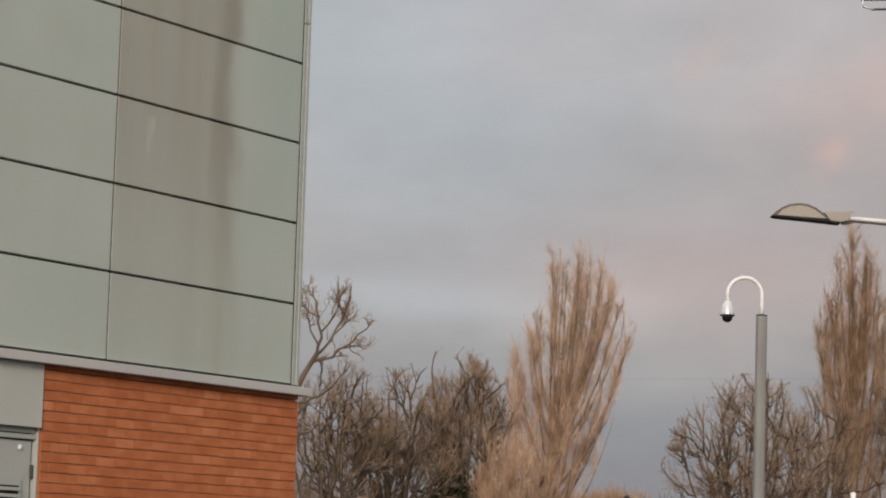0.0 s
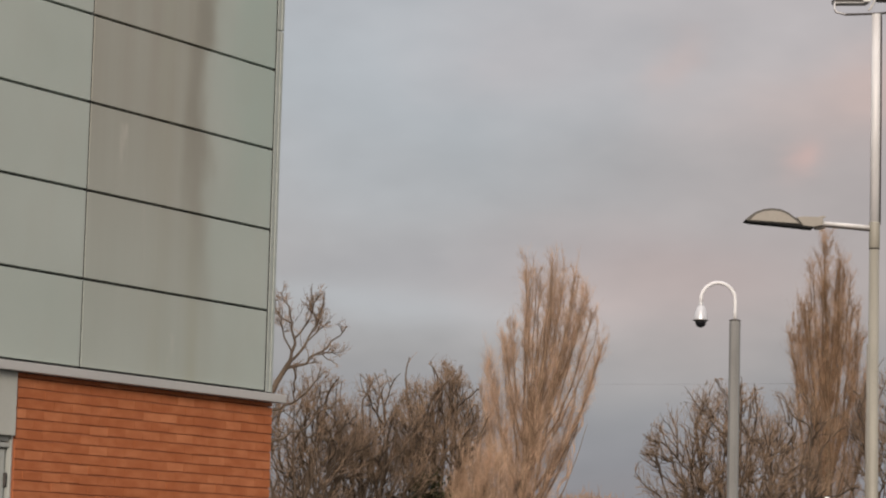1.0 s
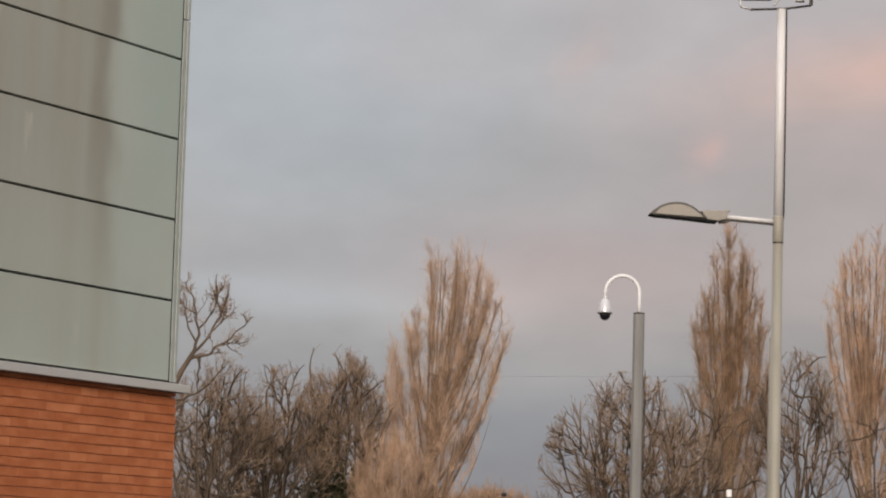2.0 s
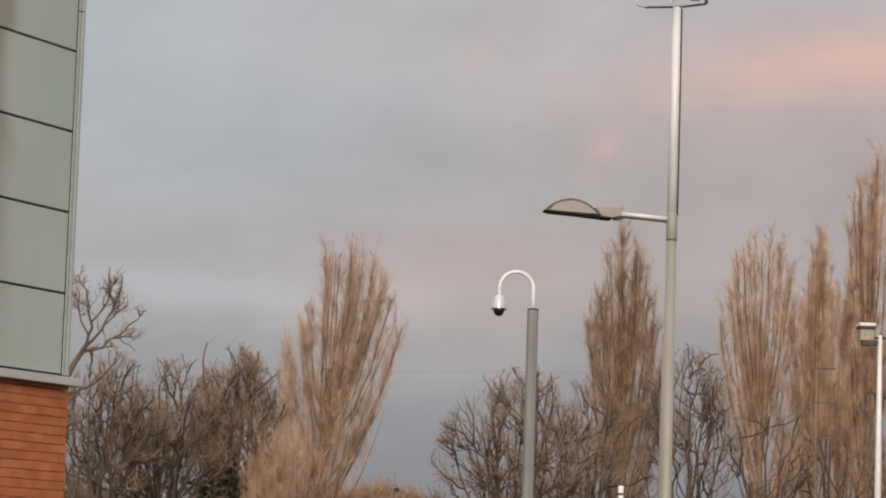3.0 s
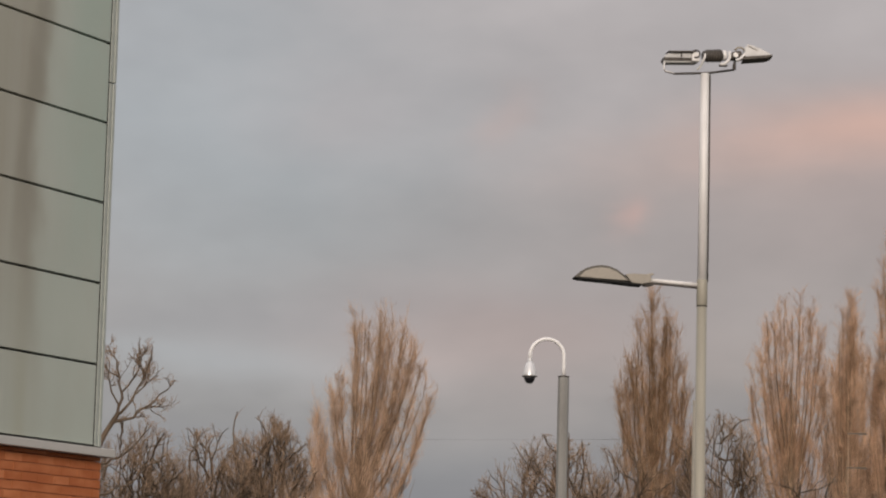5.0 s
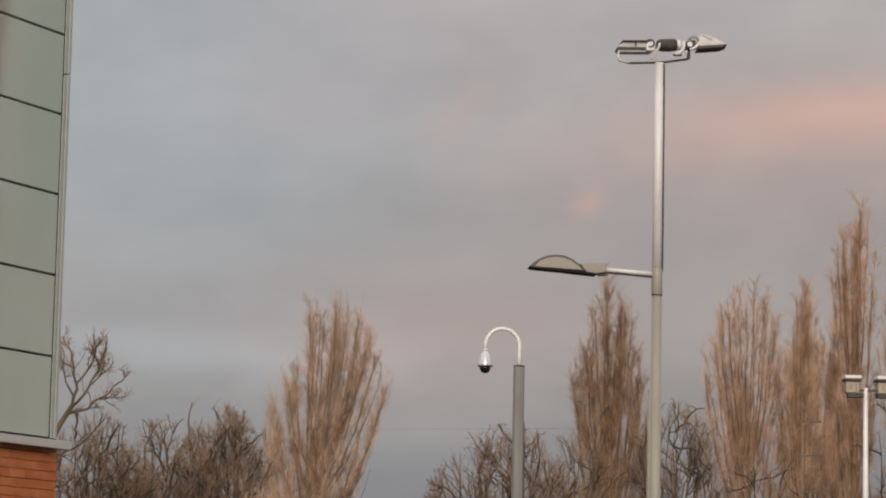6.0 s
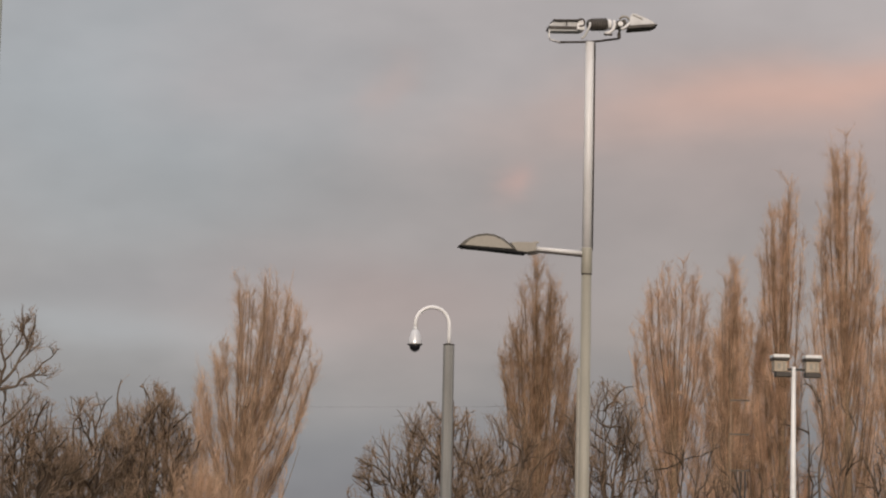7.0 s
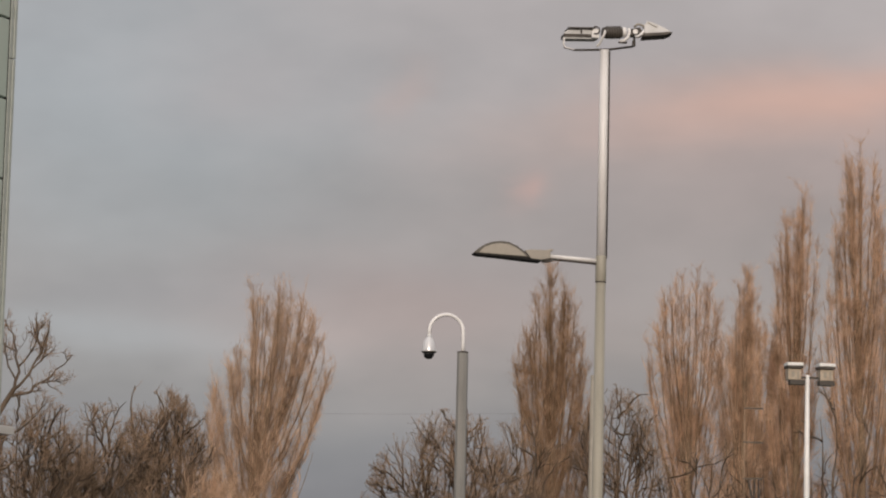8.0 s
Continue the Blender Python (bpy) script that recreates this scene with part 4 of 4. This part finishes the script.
poplar(125, [(4.3, 2.5, 6.36), (5.7, 1.7, 6.36), (7.2, 1.97, 6.56), (8.8, 2.91, 7.16), (10.0, 3.02, 7.83), (11.3, 3.22, 8.19), (12.6, 3.28, 8.33), (13.3, 4.31, 8.03), (14.3, 4.52, 7.69), (15.4, 4.67, 7.16), (16.1, 4.84, 5.77), (16.5, 5.08, 5.33)],
       11, 92, 10, "broad leafless poplar fanning out from a bushy foot", foot=0.06, twig=MAT_POPTWIG_TAN, crest=(0.93, 1.0))
poplar(118, [(4.5, 16.07, 18.7), (8.8, 15.93, 18.97), (11.2, 15.75, 18.87), (12.6, 15.76, 18.65), (14.1, 16.21, 18.43), (15.0, 16.43, 18.26), (16.0, 16.77, 18.1), (16.7, 17.12, 17.65)],
       12, 50, 10, "leafless dark orange-brown poplar beside the lamp mast", twig=MAT_POPTWIG_DARK, crest=(0.92, 0.99))
poplar(128, [(7.2, 23.65, 26.87), (10.0, 23.37, 27.07), (11.6, 23.30, 26.96), (14.2, 23.12, 26.74), (15.8, 23.40, 26.57), (16.8, 23.90, 26.40), (17.5, 24.91, 26.19), (17.9, 25.30, 25.70)],
       13, 40, 9, "leafless poplar with several forked leaders")
poplar(124, [(7.05, 26.11, 27.57), (11.3, 26.01, 27.66), (13.9, 26.07, 27.40), (15.9, 26.33, 27.29), (17.2, 26.58, 27.18), (18.1, 26.92, 27.02)], 14, 22, 11, "very slender leafless poplar")
poplar(150, [(8.2, 30.34, 34.22), (13.4, 30.46, 34.21), (16.4, 30.77, 34.04), (18.0, 31.54, 33.73), (18.9, 32.31, 33.25)], 19, 32, 8, "paler leafless poplar farther back")
poplar(126, [(7.2, 28.44, 30.90), (11.5, 28.35, 30.77), (14.1, 28.60, 30.66), (16.7, 28.73, 30.63), (18.6, 28.73, 30.58), (19.9, 29.04, 30.45), (20.9, 29.52, 30.26), (21.8, 29.83, 29.99)],
       15, 42, 11, "tall pointed leafless poplar behind the floodlights")
poplar(122, [(7.1, 30.32, 33.23), (11.3, 30.07, 33.30), (13.8, 29.87, 33.26), (16.3, 29.99, 33.11), (18.4, 30.25, 32.75), (20.4, 30.56, 32.50), (21.7, 30.69, 32.35), (23.0, 30.95, 32.14)],
       16, 50, 11, "tallest leafless poplar, forked at the tip")
poplar(130, [(7.5, 34.54, 37.54), (12.0, 34.68, 37.56), (14.7, 34.96, 37.36), (16.3, 35.38, 36.90), (17.5, 35.94, 36.43)], 17, 40, 8)
poplar(128.5, [(7.2, 27.98, 29.90), (11.7, 28.07, 29.74), (13.8, 28.36, 29.46), (15.3, 28.76, 29.09)], 18, 22, 9, "short leafless poplar among the taller ones")

poplar(104, [(1.6, 1.6, 3.1), (3.4, 1.3, 3.4), (4.6, 1.3, 3.4), (5.5, 1.5, 3.3), (6.2, 2.0, 3.2), (6.7, 2.7, 3.1)], 21, 16, 5, "bushy tan sucker growth at the foot of the broad poplar", foot=0.04, twig=MAT_POPTWIG_TAN)

OPEN = (7, 4, 4, 3, 3)
open_tree(-6.0, 90.0, 31)
FULL = (10, 5, 5, 4, 3)
bare_tree(-7.2, -0.9, 8.8, 98, 32, FULL)
bare_tree(-3.9, 1.0, 8.9, 103, 33, FULL)
bare_tree(-1.0, 2.9, 9.7, 106, 34, (14, 6, 5, 4, 3), 0.58, 0.10, "dense dark leafless tree with upright twigs", rad=1.15)
bare_tree(-5.6, -1.2, 8.7, 108, 36, OPEN)
bare_tree(-4.4, 0.4, 8.5, 111, 35, OPEN)
bare_tree(8.2, 14.6, 9.0, 104, 38, (15, 5, 5, 4, 3), 0.62, 0.03, "leafless tree with a wide rounded crown", 0.22)
bare_tree(12.4, 17.8, 9.4, 112, 39, FULL)
bare_tree(17.6, 22.2, 10.9, 116, 41, FULL, up=0.12)
bare_tree(20.6, 25.4, 9.4, 115, 42, (6, 4, 3, 3, 3))
bare_tree(24.4, 28.6, 9.6, 117, 43, (5, 3, 3, 3, 3))
bare_tree(27.6, 31.6, 12.0, 118, 45, (5, 3, 3, 3, 3), up=0.15)
bare_tree(30.4, 35.4, 10.0, 116, 46, OPEN)

# ---------------------------------------------------------------- brushwood, far woods


def brush(name, x0, x1, y0, y1, height, count, length, radius, seed, material, label, category):
    """A belt of short upright shoots under a wavy top."""
    rng = np.random.default_rng(seed)
    x, y = rng.uniform(x0, x1, count), rng.uniform(y0, y1, count)
    top = np.array([height(v) for v in x])
    z = top * rng.uniform(0, 1, count) ** 0.75
    o = np.stack([x, y, z], -1)
    d = norm(rng.normal(size=(count, 3)) * 0.45 + np.array([0, 0, 0.9]))
    ln = length * rng.uniform(0.5, 1.4, count)
    s = np.linspace(0, 1, 3)[None, :, None]
    p = o[:, None] + ln[:, None, None] * (s * d[:, None] + s * s * rng.normal(size=(count, 1, 3)) * 0.2)
    p[..., 2] = np.maximum(p[..., 2], 0.0)
    r = np.linspace(radius, radius * 0.4, 3)[None] * rng.uniform(0.6, 1.4, (count, 1))
    ob = mesh_object(name, tube_mesh(name, [(p, r)], material, 3), material)
    return tagged(ob, label, category, kind="stuff")


brush("brushwood", -10, 5, 122.5, 124.0, lambda x: 4.5 + 0.6 * math.sin(x * 0.8) + 0.4 * math.sin(x * 2.3 + 1), 5000, 0.9, 0.02, 51, MAT_BUSH, "tangled brown brushwood behind the low white building", "bushes")
brush("brushwood", 12, 44, 120.5, 123.0, lambda x: 4.0 + 0.7 * math.sin(x * 0.6) + 0.5 * math.sin(x * 1.9), 9000, 0.9, 0.02, 52, MAT_BUSH, "tangled brown brushwood under the poplars", "bushes")
brush("far_woods", 3, 17.5, 228, 236, lambda x: 7.9 + 0.35 * math.sin(x * 0.9 + 1.2), 16000, 0.9, 0.03, 53, MAT_FARWOOD, "far brown leafless woodland", "woods")
brush("far_woods", 17, 70, 230, 240, lambda x: 6.7 + 0.6 * math.sin(x * 1.1) + 0.4 * math.sin(x * 2.7), 24000, 1.0, 0.035, 54, MAT_BUSH, "far dark leafless woodland", "woods")
brush("far_woods", -60, 4, 230, 240, lambda x: 6.7 + 0.6 * math.sin(x * 0.5), 20000, 1.0, 0.035, 55, MAT_BUSH, "far dark leafless woodland", "woods")

rng = np.random.default_rng(61)
shrub = thing("evergreen_shrub", pose(0.55, 104.6, 0), "dark green rounded evergreen shrub", "shrub")
n = 2600
c = norm(rng.normal(size=(n, 3))) * rng.uniform(0.45, 1.0, (n, 1)) ** 0.5 * np.array([1.15, 1.0, 2.0]) * (1 + 0.18 * np.sin(rng.uniform(0, 6, (n, 1))))
c[:, 2] += 3.6
u, v = norm(rng.normal(size=(n, 3))) * 0.085, norm(rng.normal(size=(n, 3))) * 0.05
vs = np.stack([c - u, c + v, c + u * 1.2, c - v], 1).reshape(-1, 3)
me = bpy.data.meshes.new("foliage")
me.from_pydata(vs.tolist(), [], np.arange(4 * n).reshape(n, 4).tolist())
mesh_object("foliage", me, MAT_EVERGREEN, shrub)
part("stem", lathe([(0.12, 0.0), (0.09, 2.5), (0.03, 5.0)], 8), MAT_BARE, shrub)

# ---------------------------------------------------------------- bricks, last
full_me = slab_mesh("brick", BR - 0.0015, COURSE - 0.010, 0.08, 0.0012, MAT_BRICK)
half_me = slab_mesh("brick", BR / 2 - 0.0015, COURSE - 0.010, 0.08, 0.0012, MAT_BRICK)


def courses(x0, x1, k0, k1):
    """Running bond between x0 and x1, courses counted down from the top: (x, z, half?)."""
    for k in range(k0, k1):
        z = 2.978 - (k + 1) * COURSE + 0.006
        x, first = x1, True
        while x > x0 + 0.02:
            half = (first and k % 2 == 1) or x - BR < x0 - 0.02
            step = BR / 2 if half else BR
            yield max(x - step, x0), z, half
            x -= step
            first = False


for x, z, half in courses(DOOR1, EDGE, 0, 16):
    o = mesh_object("brick", half_me if half else full_me, MAT_BRICK, hall)
    o.location = (x + 0.0015, FACE + random.uniform(-0.002, 0.002), z + random.uniform(-0.0025, 0.0025))
cut_me = slab_mesh("brick", BR - 0.003, 0.030, 0.08, 0.003, MAT_BRICK)
for k in range(14):                   # cut course tucked under the flashing
    o = mesh_object("brick", cut_me, MAT_BRICK, hall)
    o.location = (EDGE - 0.11 - (k + 1) * BR + 0.0015, FACE + 0.001, 2.984)
for x, wide in ((EDGE - 0.1105, 0.1105), (DOOR1 + 0.0015, 0.097)):
    o = mesh_object("brick", slab_mesh("brick", wide, 0.030, 0.08, 0.003, MAT_BRICK), MAT_BRICK, hall)
    o.location = (x, FACE + 0.001, 2.984)
verts, faces = [], []


def add_brick(m, w):
    i = len(verts)
    h = COURSE - 0.012
    verts.extend(m @ Vector(p) for p in ((0, 0.08, 0), (w, 0.08, 0), (w, 0.08, h), (0, 0.08, h), (0, 0, 0), (w, 0, 0), (w, 0, h), (0, 0, h)))
    faces.extend([tuple(i + j for j in f) for f in ((4, 5, 6, 7), (0, 1, 5, 4), (1, 2, 6, 5), (2, 3, 7, 6), (3, 0, 4, 7))])


for x, z, half in list(courses(DOOR1, EDGE, 16, 39)) + list(courses(-LEN, DOOR0, 0, 39)):
    add_brick(pose(x + 0.0025, FACE, z), (BR / 2 if half else BR) - 0.005)
for x, z, half in courses(0.0, 13.6, 0, 39):      # the return behind the corner
    add_brick(pose(EDGE, x + 0.35, z, 0, 0, 90), (BR / 2 if half else BR) - 0.005)
me = bpy.data.meshes.new("brickwork")
me.from_pydata(verts, [], faces)
tagged(mesh_object("brickwork", me, MAT_BRICK, hall), kind="stuff")
